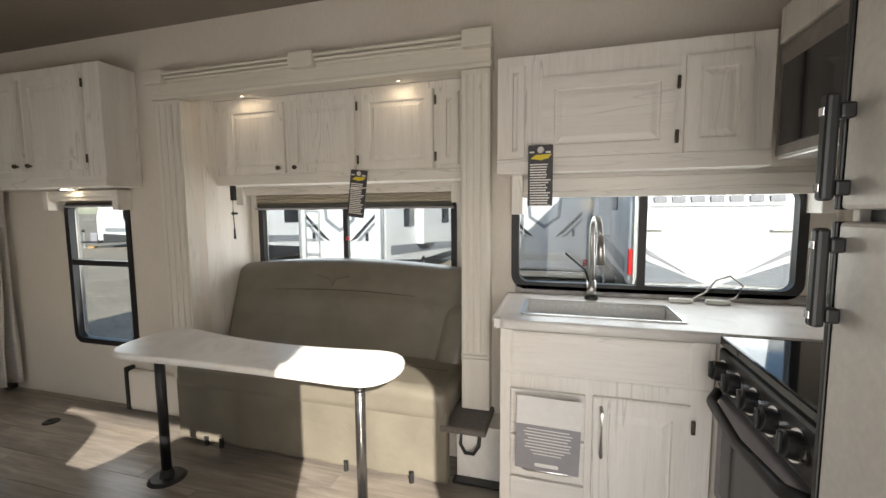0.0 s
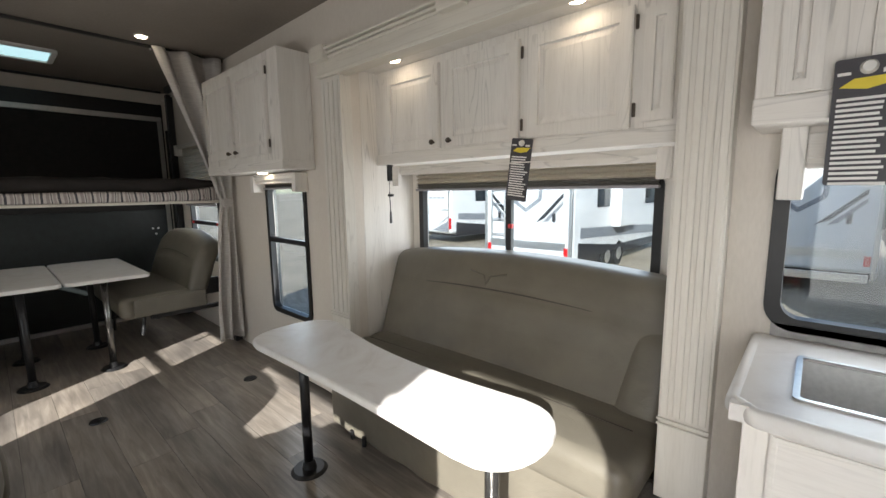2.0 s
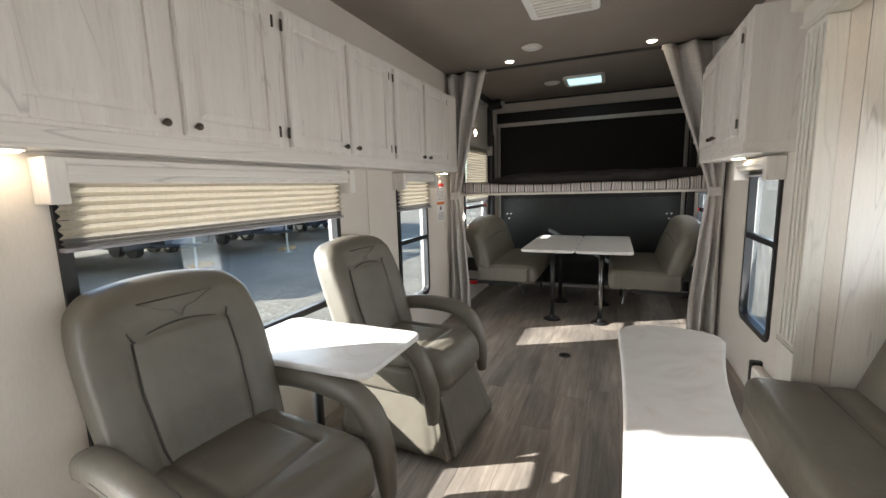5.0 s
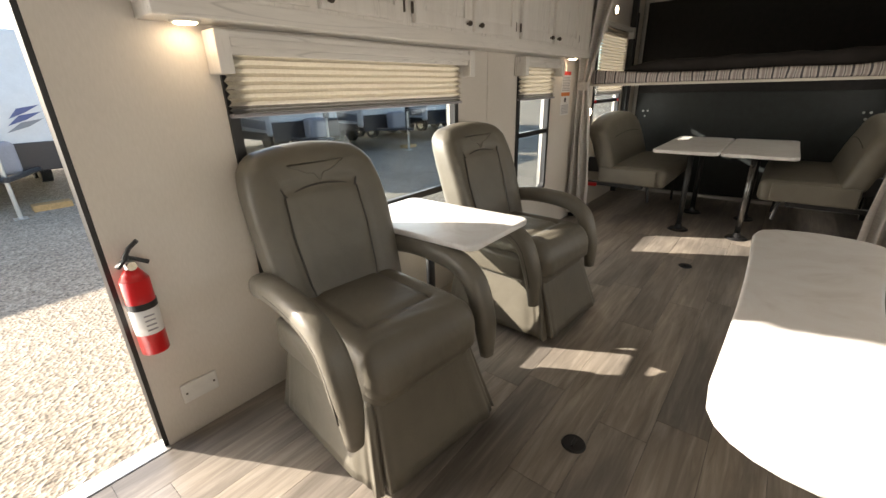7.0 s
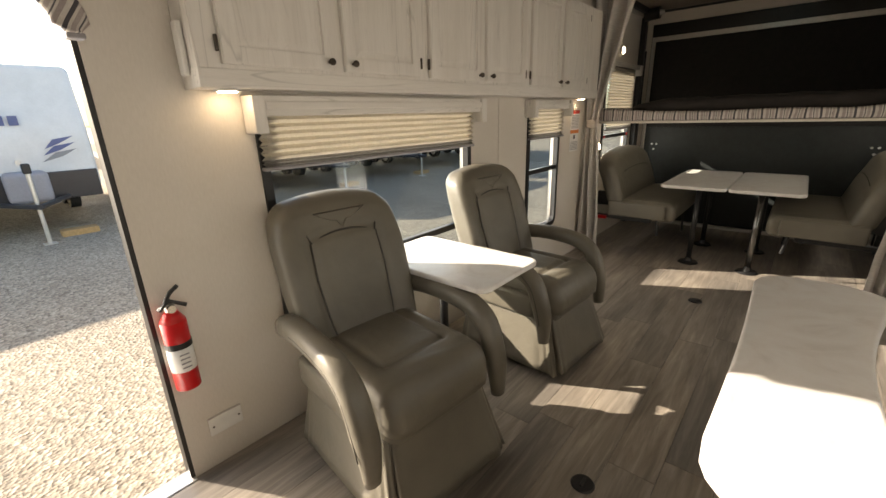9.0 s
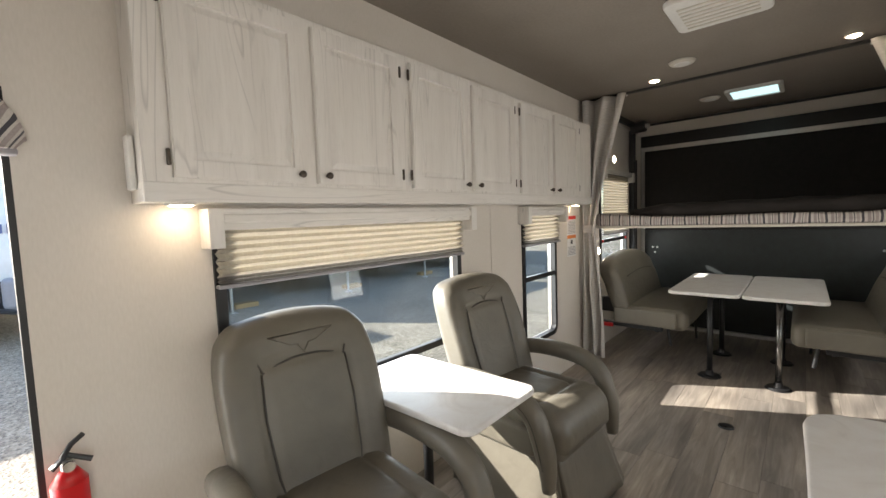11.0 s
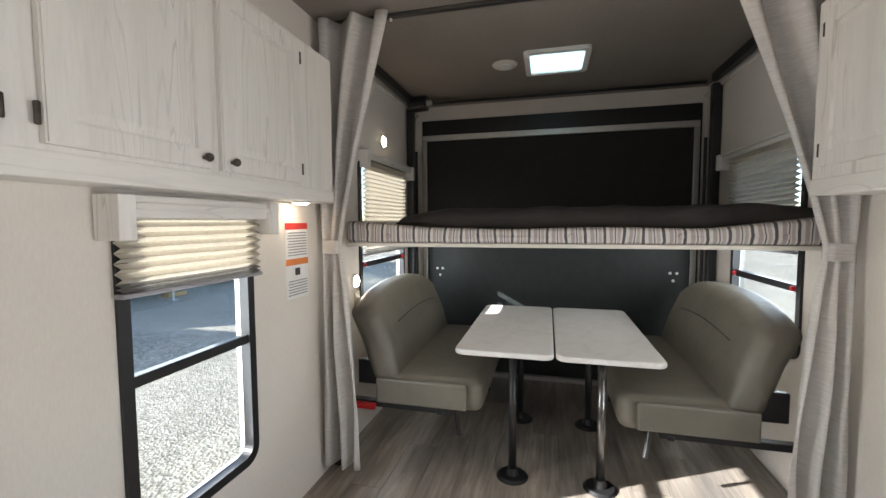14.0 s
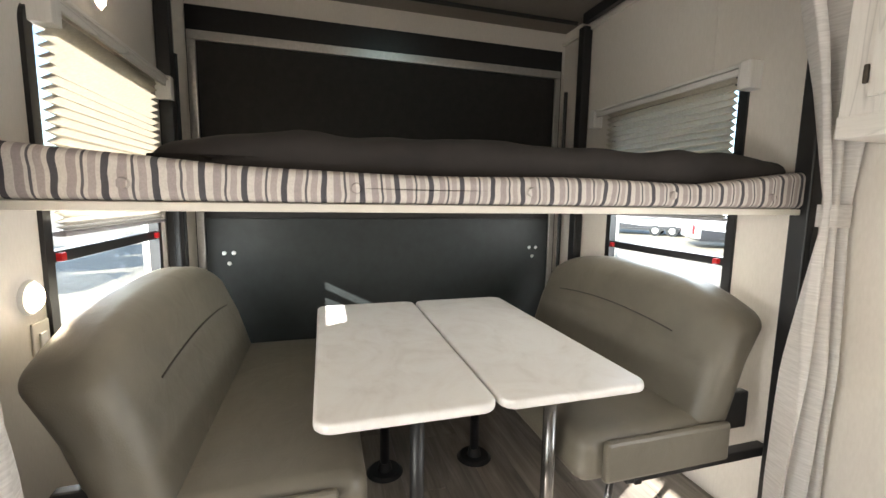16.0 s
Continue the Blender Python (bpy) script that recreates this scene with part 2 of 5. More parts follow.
RAMP_BOARD = simple("black_ramp_board", (0.012, 0.011, 0.0105), 0.8, 0, 0.3, 20, 0.05)
RAMP_LOW = simple("dark_green_ramp_board", (0.009, 0.013, 0.0135), 0.55, 0, 0.3, 16, 0.05)
BEDDING = simple("black_bed_cover", (0.020, 0.0165, 0.015), 0.9, 0, 0.3, 8, 0.3)
WHITE = simple("white_plastic", (0.74, 0.73, 0.70), 0.4, 0, 0.04)
CREAM = simple("cream_plastic", (0.66, 0.62, 0.55), 0.45, 0, 0.04)
PAPER = simple("white_paper", (0.78, 0.77, 0.75), 0.8, 0, 0.03)
GREY_INK = simple("grey_print", (0.30, 0.29, 0.31), 0.6, 0, 0.05)
DARK_CARD = simple("charcoal_card", (0.045, 0.042, 0.05), 0.5, 0, 0.1)
YELLOW = simple("yellow_print", (0.75, 0.6, 0.05), 0.6, 0, 0.05)
RED = simple("red_enamel", (0.55, 0.012, 0.014), 0.28, 0, 0.06)
RED_INK = simple("red_print", (0.62, 0.05, 0.04), 0.6, 0, 0.05)
ORANGE_INK = simple("orange_print", (0.72, 0.22, 0.05), 0.6, 0, 0.05)
CARPET = simple("grey_carpet", (0.13, 0.12, 0.11), 0.95, 0, 0.45, 220, 0.6)
CHROME = simple("chrome", (0.72, 0.71, 0.70), 0.12, 1.0, 0.04)
DARK_CHROME = simple("dark_chrome", (0.20, 0.195, 0.19), 0.22, 0.9, 0.1)
BLACK_GLASS = simple("black_oven_glass", (0.008, 0.008, 0.009), 0.06, 0, 0.1)
CURTAIN = cloth("pale_grey_curtain_cloth", [(0.3, (0.66, 0.635, 0.61)), (0.7, (0.84, 0.815, 0.79))], 1.3, 0.42, 0.9, (14, 14, 150))
BLIND = cloth("cream_pleated_blind", [(0.3, (0.50, 0.455, 0.37)), (0.7, (0.60, 0.555, 0.47))], 1.0, 0.15)
BLIND_GREY = cloth("grey_pleated_blind", [(0.3, (0.20, 0.19, 0.18)), (0.7, (0.28, 0.27, 0.25))], 1.0, 0.2)
PUCK = emitter("warm_led", (1.0, 0.80, 0.56), 9)
FROST = cloth("frosted_skylight", [(0.3, (0.70, 0.80, 0.80)), (0.7, (0.78, 0.88, 0.87))], 1.0, 0.9)
TRAILER = simple("white_trailer_skin", (0.66, 0.66, 0.655), 0.35, 0, 0.03)
TRAILER_GREY = simple("grey_trailer_graphic", (0.22, 0.23, 0.25), 0.35, 0, 0.06)
TRAILER_BLACK = simple("black_trailer_graphic", (0.03, 0.03, 0.034), 0.3, 0, 0.06)
TRAILER_BLUE = simple("blue_trailer_graphic", (0.05, 0.08, 0.22), 0.3, 0, 0.06)
DARK_GLASS = simple("tinted_glass", (0.02, 0.024, 0.028), 0.08)
TYRE = simple("tyre_rubber", (0.02, 0.02, 0.02), 0.8, 0, 0.2)
LUMBER = simple("yellow_lumber", (0.48, 0.30, 0.13), 0.8, 0, 0.2)

# ---- mesh helpers ----
ORG = {}


def base(name, at, label, category, group=""):
    ob = new(name)
    ob.empty_display_size = 0.1
    ob.location = at
    ORG[ob.name] = Vector(at)
    return tagged(ob, label, category, group)


def part(name, bm, material, parent=None, label="", smooth=False):
    """One mesh object out of a bmesh in world places, under a thing or a part."""
    me = bpy.data.meshes.new(name)
    o = Vector((0, 0, 0))
    if parent is not None:
        o = ORG[parent.name]
        bmesh.ops.translate(bm, verts=bm.verts, vec=-o)
    bmesh.ops.recalc_face_normals(bm, faces=bm.faces)
    bm.to_mesh(me)
    bm.free()
    for p in me.polygons:
        p.use_smooth = smooth
    me.materials.append(material)
    ob = new(name, me)
    ORG[ob.name] = o
    if parent is not None:
        ob.parent = parent
    if label:
        ob["label"] = label
    return ob


def single(name, bm, material, label, category, group="", smooth=False):
    return tagged(part(name, bm, material, None, "", smooth), label, category, group)


def structure(name, bm, material, label, smooth=False):
    return tagged(part(name, bm, material, None, "", smooth), label, name.split("_")[0], "", "structure")


def box(bm, x0, x1, y0, y1, z0, z1, bev=0.0):
    """Adds a box, with bevelled edges where asked."""
    r = bmesh.ops.create_cube(bm, size=1.0)
    vs = r["verts"]
    for v in vs:
        v.co = Vector(((x0 + x1) / 2 + v.co.x * (x1 - x0), (y0 + y1) / 2 + v.co.y * (y1 - y0), (z0 + z1) / 2 + v.co.z * (z1 - z0)))
    if bev:
        es = {e for v in vs for e in v.link_edges}
        bmesh.ops.bevel(bm, geom=list(es), offset=bev, segments=2, profile=0.5, affect="EDGES")
    return bm


def bx(x0, x1, y0, y1, z0, z1, bev=0.004):
    return box(bmesh.new(), min(x0, x1), max(x0, x1), min(y0, y1), max(y0, y1), min(z0, z1), max(z0, z1), bev)


def tube(bm, a, b, r0, r1=None, seg=16):
    a, b = Vector(a), Vector(b)
    d = b - a
    m = Matrix.Translation((a + b) / 2) @ d.to_track_quat("Z", "Y").to_matrix().to_4x4()
    bmesh.ops.create_cone(bm, cap_ends=True, segments=seg, radius1=r0, radius2=r0 if r1 is None else r1, depth=d.length, matrix=m)
    return bm


def tb(a, b, r0, r1=None, seg=16):
    return tube(bmesh.new(), a, b, r0, r1, seg)


def ball(c, r, seg=12):
    bm = bmesh.new()
    bmesh.ops.create_uvsphere(bm, u_segments=seg, v_segments=seg // 2 + 2, radius=r, matrix=Matrix.Translation(c))
    return bm


def sweep(pts, section, closed=False):
    """A tube of the section's shape along points; section: list of (side, up) offsets."""
    bm = bmesh.new()
    P = [Vector(p) for p in pts]
    rings = []
    for i, p in enumerate(P):
        d = (P[min(i + 1, len(P) - 1)] - P[max(i - 1, 0)]).normalized()
        q = d.to_track_quat("Y", "Z")
        rings.append([bm.verts.new(p + q @ Vector((s, 0, u))) for s, u in section])
    n = len(section)
    for a, b in zip(rings, rings[1:]):
        for k in range(n):
            bm.faces.new((a[k], a[(k + 1) % n], b[(k + 1) % n], b[k]))
    bm.faces.new(rings[0])
    bm.faces.new(rings[-1])
    return bm


def circle(r, n=10):
    return [(r * math.cos(2 * math.pi * k / n), r * math.sin(2 * math.pi * k / n)) for k in range(n)]


def oval(w, h, n=16, p=3.0):
    out = []
    for k in range(n):
        a = 2 * math.pi * k / n
        c, s = math.cos(a), math.sin(a)
        out.append((w * math.copysign(abs(c) ** (2 / p), c), h * math.copysign(abs(s) ** (2 / p), s)))
    return out


def rod(pts, r=0.004, n=8):
    return sweep(pts, circle(r, n))


def pad(sx, sy, sz, r, bend=None, at=(0, 0, 0), k=4, mid=8):
    """An upholstered block, its edges rounded by r, shaped further by bend(point)."""
    bm = bmesh.new()
    h = (sx / 2, sy / 2, sz / 2)

    def steps(a):
        inner = h[a] - r
        lo = [-h[a] + r * i / k for i in range(k)]
        return lo + [-inner + 2 * inner * i / mid for i in range(mid + 1)] + [-v for v in reversed(lo)]

    S = [steps(a) for a in range(3)]
    seen = {}

    def vert(p):
        key = tuple(round(c, 5) for c in p)
        if key not in seen:
            inner = Vector([max(-(h[a] - r), min(h[a] - r, p[a])) for a in range(3)])
            d = Vector(p) - inner
            q = inner + (d.normalized() * r if d.length > 1e-9 else d)
            if bend:
                q = Vector(bend(q))
            seen[key] = bm.verts.new(q + Vector(at))
        return seen[key]

    for a in range(3):
        u, v = (a + 1) % 3, (a + 2) % 3
        for side in (-h[a], h[a]):
            for i in range(len(S[u]) - 1):
                for j in range(len(S[v]) - 1):
                    q = []
                    for ii, jj in ((i, j), (i + 1, j), (i + 1, j + 1), (i, j + 1)):
                        p = [0, 0, 0]
                        p[a], p[u], p[v] = side, S[u][ii], S[v][jj]
                        q.append(vert(p))
                    if len(set(q)) == 4:
                        bm.faces.new(q)
    return bm


def rounded(w, h, r, n=6):
    """Corner-rounded outline, counter-clockwise round the middle."""
    out = []
    for cx, cy, a0 in ((w / 2 - r, h / 2 - r, 0), (-w / 2 + r, h / 2 - r, 90), (-w / 2 + r, -h / 2 + r, 180), (w / 2 - r, -h / 2 + r, 270)):
        for k in range(n + 1):
            a = radians(a0 + 90 * k / n)
            out.append((cx + r * math.cos(a), cy + r * math.sin(a)))
    return out


def slab(outline, z0, z1, bev=0.0, m=None):
    """A plate with the outline given in x, y."""
    bm = bmesh.new()
    f = bm.faces.new([bm.verts.new((x, y, z0)) for x, y in outline])
    ex = bmesh.ops.extrude_face_region(bm, geom=[f])
    bmesh.ops.translate(bm, verts=[v for v in ex["geom"] if isinstance(v, bmesh.types.BMVert)], vec=(0, 0, z1 - z0))
    if bev:
        es = [e for e in bm.edges if abs(e.verts[0].co.z - e.verts[1].co.z) < 1e-6]
        bmesh.ops.bevel(bm, geom=es, offset=bev, segments=3, profile=0.5, affect="EDGES")
    if m:
        bm.transform(m)
    return bm


def ring(outer, inner, depth, m):
    """A frame between two outlines of equal count."""
    bm = bmesh.new()
    L = [[bm.verts.new((x, y, z)) for x, y in o] for o, z in ((outer, 0), (outer, depth), (inner, depth), (inner, 0))]
    n = len(outer)
    for q in range(4):
        a, b = L[q], L[(q + 1) % 4]
        for k in range(n):
            bm.faces.new((a[k], a[(k + 1) % n], b[(k + 1) % n], b[k]))
    bm.transform(m)
    return bm


def face_frame(origin, right, out):
    """Matrix whose x runs along right, y up, z out of the surface."""
    r, o = Vector(right), Vector(out)
    u = o.cross(r)
    return Matrix.Translation(origin) @ Matrix((r, u, o)).transposed().to_4x4()


def panel_door(w, h, m, t=0.02, rail=0.05, deep=0.010):
    """A raised-panel door, its lower corner at the frame's origin."""
    bm = box(bmesh.new(), 0, w, 0, h, 0, t)
    bm.faces.ensure_lookup_table()
    top = max(bm.faces, key=lambda f: f.calc_center_median().z)
    es = [e for e in top.edges]
    bmesh.ops.bevel(bm, geom=es, offset=0.004, segments=2, affect="EDGES")
    top = max(bm.faces, key=lambda f: (round(f.calc_center_median().z, 5), f.calc_area()))
    rail = min(rail, 0.3 * min(w, h))
    k_ = min(1.0, 0.25 * min(w, h) / 0.036)
    for thick, dz in ((rail, 0.0), (0.003, -deep), (0.006, 0.0), (0.022, deep * 0.7)):
        bmesh.ops.inset_region(bm, faces=[top], thickness=thick * (1 if thick == rail else k_), use_even_offset=True)
        bmesh.ops.translate(bm, verts=top.verts, vec=(0, 0, dz))
    bm.transform(m)
    return bm


def wall_bm(x0, x1, z0, z1, ya, yb, holes):
    """A wall along x with rectangular openings through it."""
    bm = bmesh.new()
    xs = sorted({x0, x1, *[h[0] for h in holes], *[h[1] for h in holes]})
    zs = sorted({z0, z1, *[h[2] for h in holes], *[h[3] for h in holes]})
    V = {}

    def v(i, j, y):
        key = (i, j, y)
        if key not in V:
            V[key] = bm.verts.new((xs[i], y, zs[j]))
        return V[key]

    def solid(i, j):
        if not (0 <= i < len(xs) - 1 and 0 <= j < len(zs) - 1):
            return False
        cx, cz = (xs[i] + xs[i + 1]) / 2, (zs[j] + zs[j + 1]) / 2
        return not any(a < cx < b and c < cz < d for a, b, c, d in holes)

    for i in range(len(xs) - 1):
        for j in range(len(zs) - 1):
            if solid(i, j):
                for y in (ya, yb):
                    bm.faces.new((v(i, j, y), v(i + 1, j, y), v(i + 1, j + 1, y), v(i, j + 1, y)))
                for di, dj, (p, q) in ((-1, 0, ((i, j), (i, j + 1))), (1, 0, ((i + 1, j), (i + 1, j + 1))), (0, -1, ((i, j), (i + 1, j))), (0, 1, ((i, j + 1), (i + 1, j + 1)))):
                    if not solid(i + di, j + dj):
                        bm.faces.new((v(*p, ya), v(*q, ya), v(*q, yb), v(*p, yb)))
    return bm


# ---- shell ----
YD, YS, XR, XF, ZC = 0.10, 2.46, -4.72, 2.05, 2.405
W_BIG = (-1.24, 0.09, 0.42, 1.42)
W_TWO = (-2.52, -2.02, 0.41, 1.42)
W_GAR = (-4.36, -3.56, 0.78, 1.76)
W_STR = (-2.46, -1.93, 0.43, 1.36)
W_KIT = (0.565, 1.71, 0.945, 1.385)
W_GARS = (-4.20, -3.46, 0.70, 1.76)
W_SLD = (-1.28, 0.125, 0.84, 1.37)
DOOR = (0.583, 1.36, 0.0, 1.765)
SLIDE = (-1.37, 0.33, 0.27, 2.0)

structure("wall_door_side", wall_bm(XR - 0.12, XF, -0.1, ZC, YD - 0.06, YD, [W_BIG, W_TWO, W_GAR, (DOOR[0], DOOR[1], -0.1, DOOR[3])]), WALL, "pale linen-textured wall board beside the entry door")
structure("wall_street_side", wall_bm(XR - 0.12, XF, -0.1, ZC, YS, YS + 0.06, [W_STR, W_KIT, W_GARS, SLIDE]), WALL, "pale linen-textured wall board around the slide-out")
structure("wall_front", bx(XF, XF + 0.06, YD - 0.06, YS + 0.06, -0.1, ZC, 0), WALL, "plain pale wall closing the front end")
structure("wall_rear", bx(XR - 0.12, XR - 0.06, YD + 0.001, YS - 0.001, -0.1, ZC, 0), WALL, "pale rear wall around the black ramp door")
structure("ceiling", bx(XR - 0.12, XF + 0.06, YD - 0.06, YS + 0.06, ZC, ZC + 0.08, 0), CEIL, "taupe ceiling board with dark joint strips")
structure("floor", bx(XR - 0.12, XF + 0.06, YD - 0.06, YS + 0.06, -0.12, -0.006, 0), CEIL_DARK, "vinyl plank floor in grey brown")
# slide-out box
structure("wall_slide_back", wall_bm(SLIDE[0] - 0.04, SLIDE[1] + 0.04, 0.2, 2.06, 2.93, 2.98, [W_SLD]), WOOD_V, "whitewashed board at the back of the slide-out")
structure("wall_slide_rear_end", bx(SLIDE[0] - 0.04, SLIDE[0], YS + 0.062, 2.93, 0.2, 2.06, 0), WOOD_V, "whitewashed end board of the slide-out")
structure("wall_slide_front_end", bx(SLIDE[1], SLIDE[1] + 0.04, YS + 0.062, 2.93, 0.2, 2.06, 0), WOOD_V, "whitewashed end board of the slide-out by the kitchen")
structure("ceiling_slide", bx(SLIDE[0], SLIDE[1], YS + 0.002, 2.93, 2.0, 2.06, 0), WOOD_V, "whitewashed soffit over the sofa")
structure("floor_slide", bx(SLIDE[0], SLIDE[1], YS + 0.002, 2.93, 0.2, 0.27, 0), CARPET, "carpeted floor of the slide-out")


# ---- windows ----
def window(i, x0, x1, z0, z1, y, out, bars, latches=()):
    """A black-framed window in a side wall; bars: (kind, place) for each mullion."""
    cx, cz, w, h = (x0 + x1) / 2, (z0 + z1) / 2, x1 - x0, z1 - z0
    ob = base("window_%d" % i, (cx, y, z0), "black rounded window frame with clear glass", "window")
    ob["kind"] = "structure"
    inn = -out
    m = face_frame((cx, y + out * 0.03, cz), (1, 0, 0) if inn < 0 else (-1, 0, 0), (0, inn, 0))
    part("window_frame", ring(rounded(w + 0.05, h + 0.05, 0.07), rounded(w - 0.022, h - 0.022, 0.045), 0.042, m), PLASTIC, ob)
    for kind, p in bars:
        if kind == "z":
            part("mullion", bx(x0, x1, y - 0.016 + out * 0.01, y + 0.016 + out * 0.01, p - 0.018, p + 0.018, 0.003), PLASTIC, ob)
        else:
            part("mullion", bx(p - 0.018, p + 0.018, y - 0.016 + out * 0.01, y + 0.016 + out * 0.01, z0, z1, 0.003), PLASTIC, ob)
    for lx, lz in latches:
        part("latch", bx(lx - 0.012, lx + 0.012, y - 0.01 + inn * 0.012, y + 0.01 + inn * 0.012, lz - 0.012, lz + 0.012, 0.003), RED, ob, "red emergency latch")
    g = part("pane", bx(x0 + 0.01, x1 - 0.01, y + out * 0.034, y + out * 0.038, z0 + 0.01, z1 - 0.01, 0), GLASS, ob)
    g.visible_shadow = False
    return ob


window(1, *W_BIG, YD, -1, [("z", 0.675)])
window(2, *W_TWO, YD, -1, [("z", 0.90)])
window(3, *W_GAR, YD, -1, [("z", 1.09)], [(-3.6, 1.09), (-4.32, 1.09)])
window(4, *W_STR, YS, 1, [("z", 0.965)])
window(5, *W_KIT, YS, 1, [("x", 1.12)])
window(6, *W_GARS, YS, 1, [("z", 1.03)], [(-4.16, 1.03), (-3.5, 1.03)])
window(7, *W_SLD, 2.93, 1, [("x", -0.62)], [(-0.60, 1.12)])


def pleats(x0, x1, z0, z1, y, d=0.014, pitch=0.028):
    """Folded blind cloth, thin but with two sides."""
    bm = bmesh.new()
    n = max(2, int(round((z1 - z0) / pitch)))
    rows = []
    for i in range(2 * n + 1):
        z = z0 + (z1 - z0) * i / (2 * n)
        yy = y + (d if i % 2 else -d)
        rows.append([bm.verts.new((x, yy + 0.0012 * math.sin(9 * x + i), z)) for x in np.linspace(x0, x1, 14)])
    for a, b in zip(rows, rows[1:]):
        for k in range(13):
            bm.faces.new((a[k], a[k + 1], b[k + 1], b[k]))
    return bm


def blind(x0, x1, ztop, zbot, y, inn, cream=True, tail=0.04):
    ob = base("pleated_blind", ((x0 + x1) / 2, y, zbot), "cream pleated window blind drawn part way down" if cream else "grey pleated window blind gathered at the top", "blind", "window blinds")
    part("pleated_cloth", pleats(x0, x1, zbot + tail, ztop, y + inn * 0.025), BLIND if cream else BLIND_GREY, ob)
    part("lower_cloth", pleats(x0, x1, zbot + 0.012, zbot + tail, y + inn * 0.025, 0.012, 0.012), BLIND_GREY, ob, "grey gathered folds")
    part("bottom_rail", bx(x0 - 0.004, x1 + 0.004, y + inn * 0.008, y + inn * 0.042, zbot, zbot + 0.014, 0.004), PLASTIC if not cream else GREY_INK, ob)
    return ob


def valance(x0, x1, z0, z1, y, inn, deep=0.075, group="window valances", cap=0.04):
    """Pelmet box: stepped front board and two end blocks."""
    ob = base("window_valance", ((x0 + x1) / 2, y, z0), "whitewashed wooden window valance with end blocks", "valance", group)
    part("front_board", bx(x0, x1, y + inn * (deep - 0.015), y + inn * deep, z0 + 0.02, z1), WOOD_H, ob)
    part("step_moulding", bx(x0, x1, y + inn * (deep + 0.001), y + inn * (deep + 0.012), z0 + 0.045, z1 - 0.02, 0.005), WOOD_H, ob)
    for a in (x0 - 0.05, x1):
        part("end_block", bx(a, a + 0.05, y + inn * 0.001, y + inn * (deep + 0.016), z0 - cap, z1), WOOD_V, ob)
    return ob


blind(-1.26, 0.11, 1.40, 1.165, YD, 1)
valance(-1.28, 0.10, 1.35, 1.445, YD, 1)
blind(-2.56, -1.99, 1.40, 1.155, YD, 1)
valance(-2.56, -2.0, 1.36, 1.445, YD, 1)
blind(-4.36, -3.58, 1.78, 1.15, YD, 1)
valance(-4.45, -3.6, 1.76, 1.83, YD, 1, 0.05)
blind(-2.44, -1.95, 1.39, 1.34, YS, -1, True, 0.03)
valance(-2.50, -1.93, 1.36, 1.445, YS, -1)
blind(-4.24, -3.47, 1.77, 1.20, YS, -1)
valance(-4.33, -3.44, 1.75, 1.815, YS, -1, 0.05)
blind(-1.29, 0.135, 1.43, 1.315, 2.918, -1, True, 0.045)
valance(-1.14, 0.20, 1.385, 1.455, 2.62, -1, 0.012)
valance(0.60, 1.72, 1.335, 1.46, YS, -1, 0.10, "window valances", 0.055)


# ---- cabinets ----
def knob(parent, x, y, z, inn):
    part("knob", ball((x, y + inn * 0.020, z), 0.0135), BRONZE, parent, "aged bronze knob", True)
    part("knob_stem", tb((x, y, z), (x, y + inn * 0.02, z), 0.006), BRONZE, parent)


def hinge(parent, x, y, z, inn):
    part("hinge", pad(0.012, 0.01, 0.05, 0.004, None, (x, y + inn * 0.008, z), 2, 2), BRONZE, parent, "aged bronze hinge", True)


def y_frame(x_left, z0, y, inn):
    """Door frame of a cabinet front that faces along y: origin at its lower corner."""
    return face_frame((x_left, y, z0), (1, 0, 0) if inn < 0 else (-1, 0, 0), (0, inn, 0))


def overhead(name, x0, x1, y_wall, y_face, z0, z1, doors, label, rail=0.05, level=()):
    """Wall cabinet. doors: (xa, xb, za, zb, knob side or 0, hinge x or None)."""
    inn = 1 if y_face > y_wall else -1
    ob = base(name, ((x0 + x1) / 2, y_wall, z0), label, "cabinet")
    part("body", bx(x0, x1, y_wall + inn * 0.002, y_face, z0 + 0.012, z1, 0.003), WOOD_V, ob)
    part("bottom_rail", bx(x0 - 0.002, x1 + 0.002, y_wall + inn * 0.002, y_face + inn * 0.006, z0, z0 + 0.06, 0.004), WOOD_H, ob)
    for i, (xa, xb, za, zb, ks, hx) in enumerate(doors):
        left = xa if inn < 0 else xb
        d = part("cabinet_door", panel_door(xb - xa, zb - za, y_frame(left, za, y_face + inn * 0.001, inn), 0.02, rail), WOOD_H if i in level else WOOD_V, ob)
        yf = y_face + inn * 0.021
        if ks:
            knob(d, xa + 0.035 if ks < 0 else xb - 0.035, yf, za + 0.03, inn)
        if hx is not None:
            hinge(ob, hx, y_face + inn * 0.006, za + 0.06, inn)
            hinge(ob, hx, y_face + inn * 0.006, zb - 0.06, inn)
    return ob


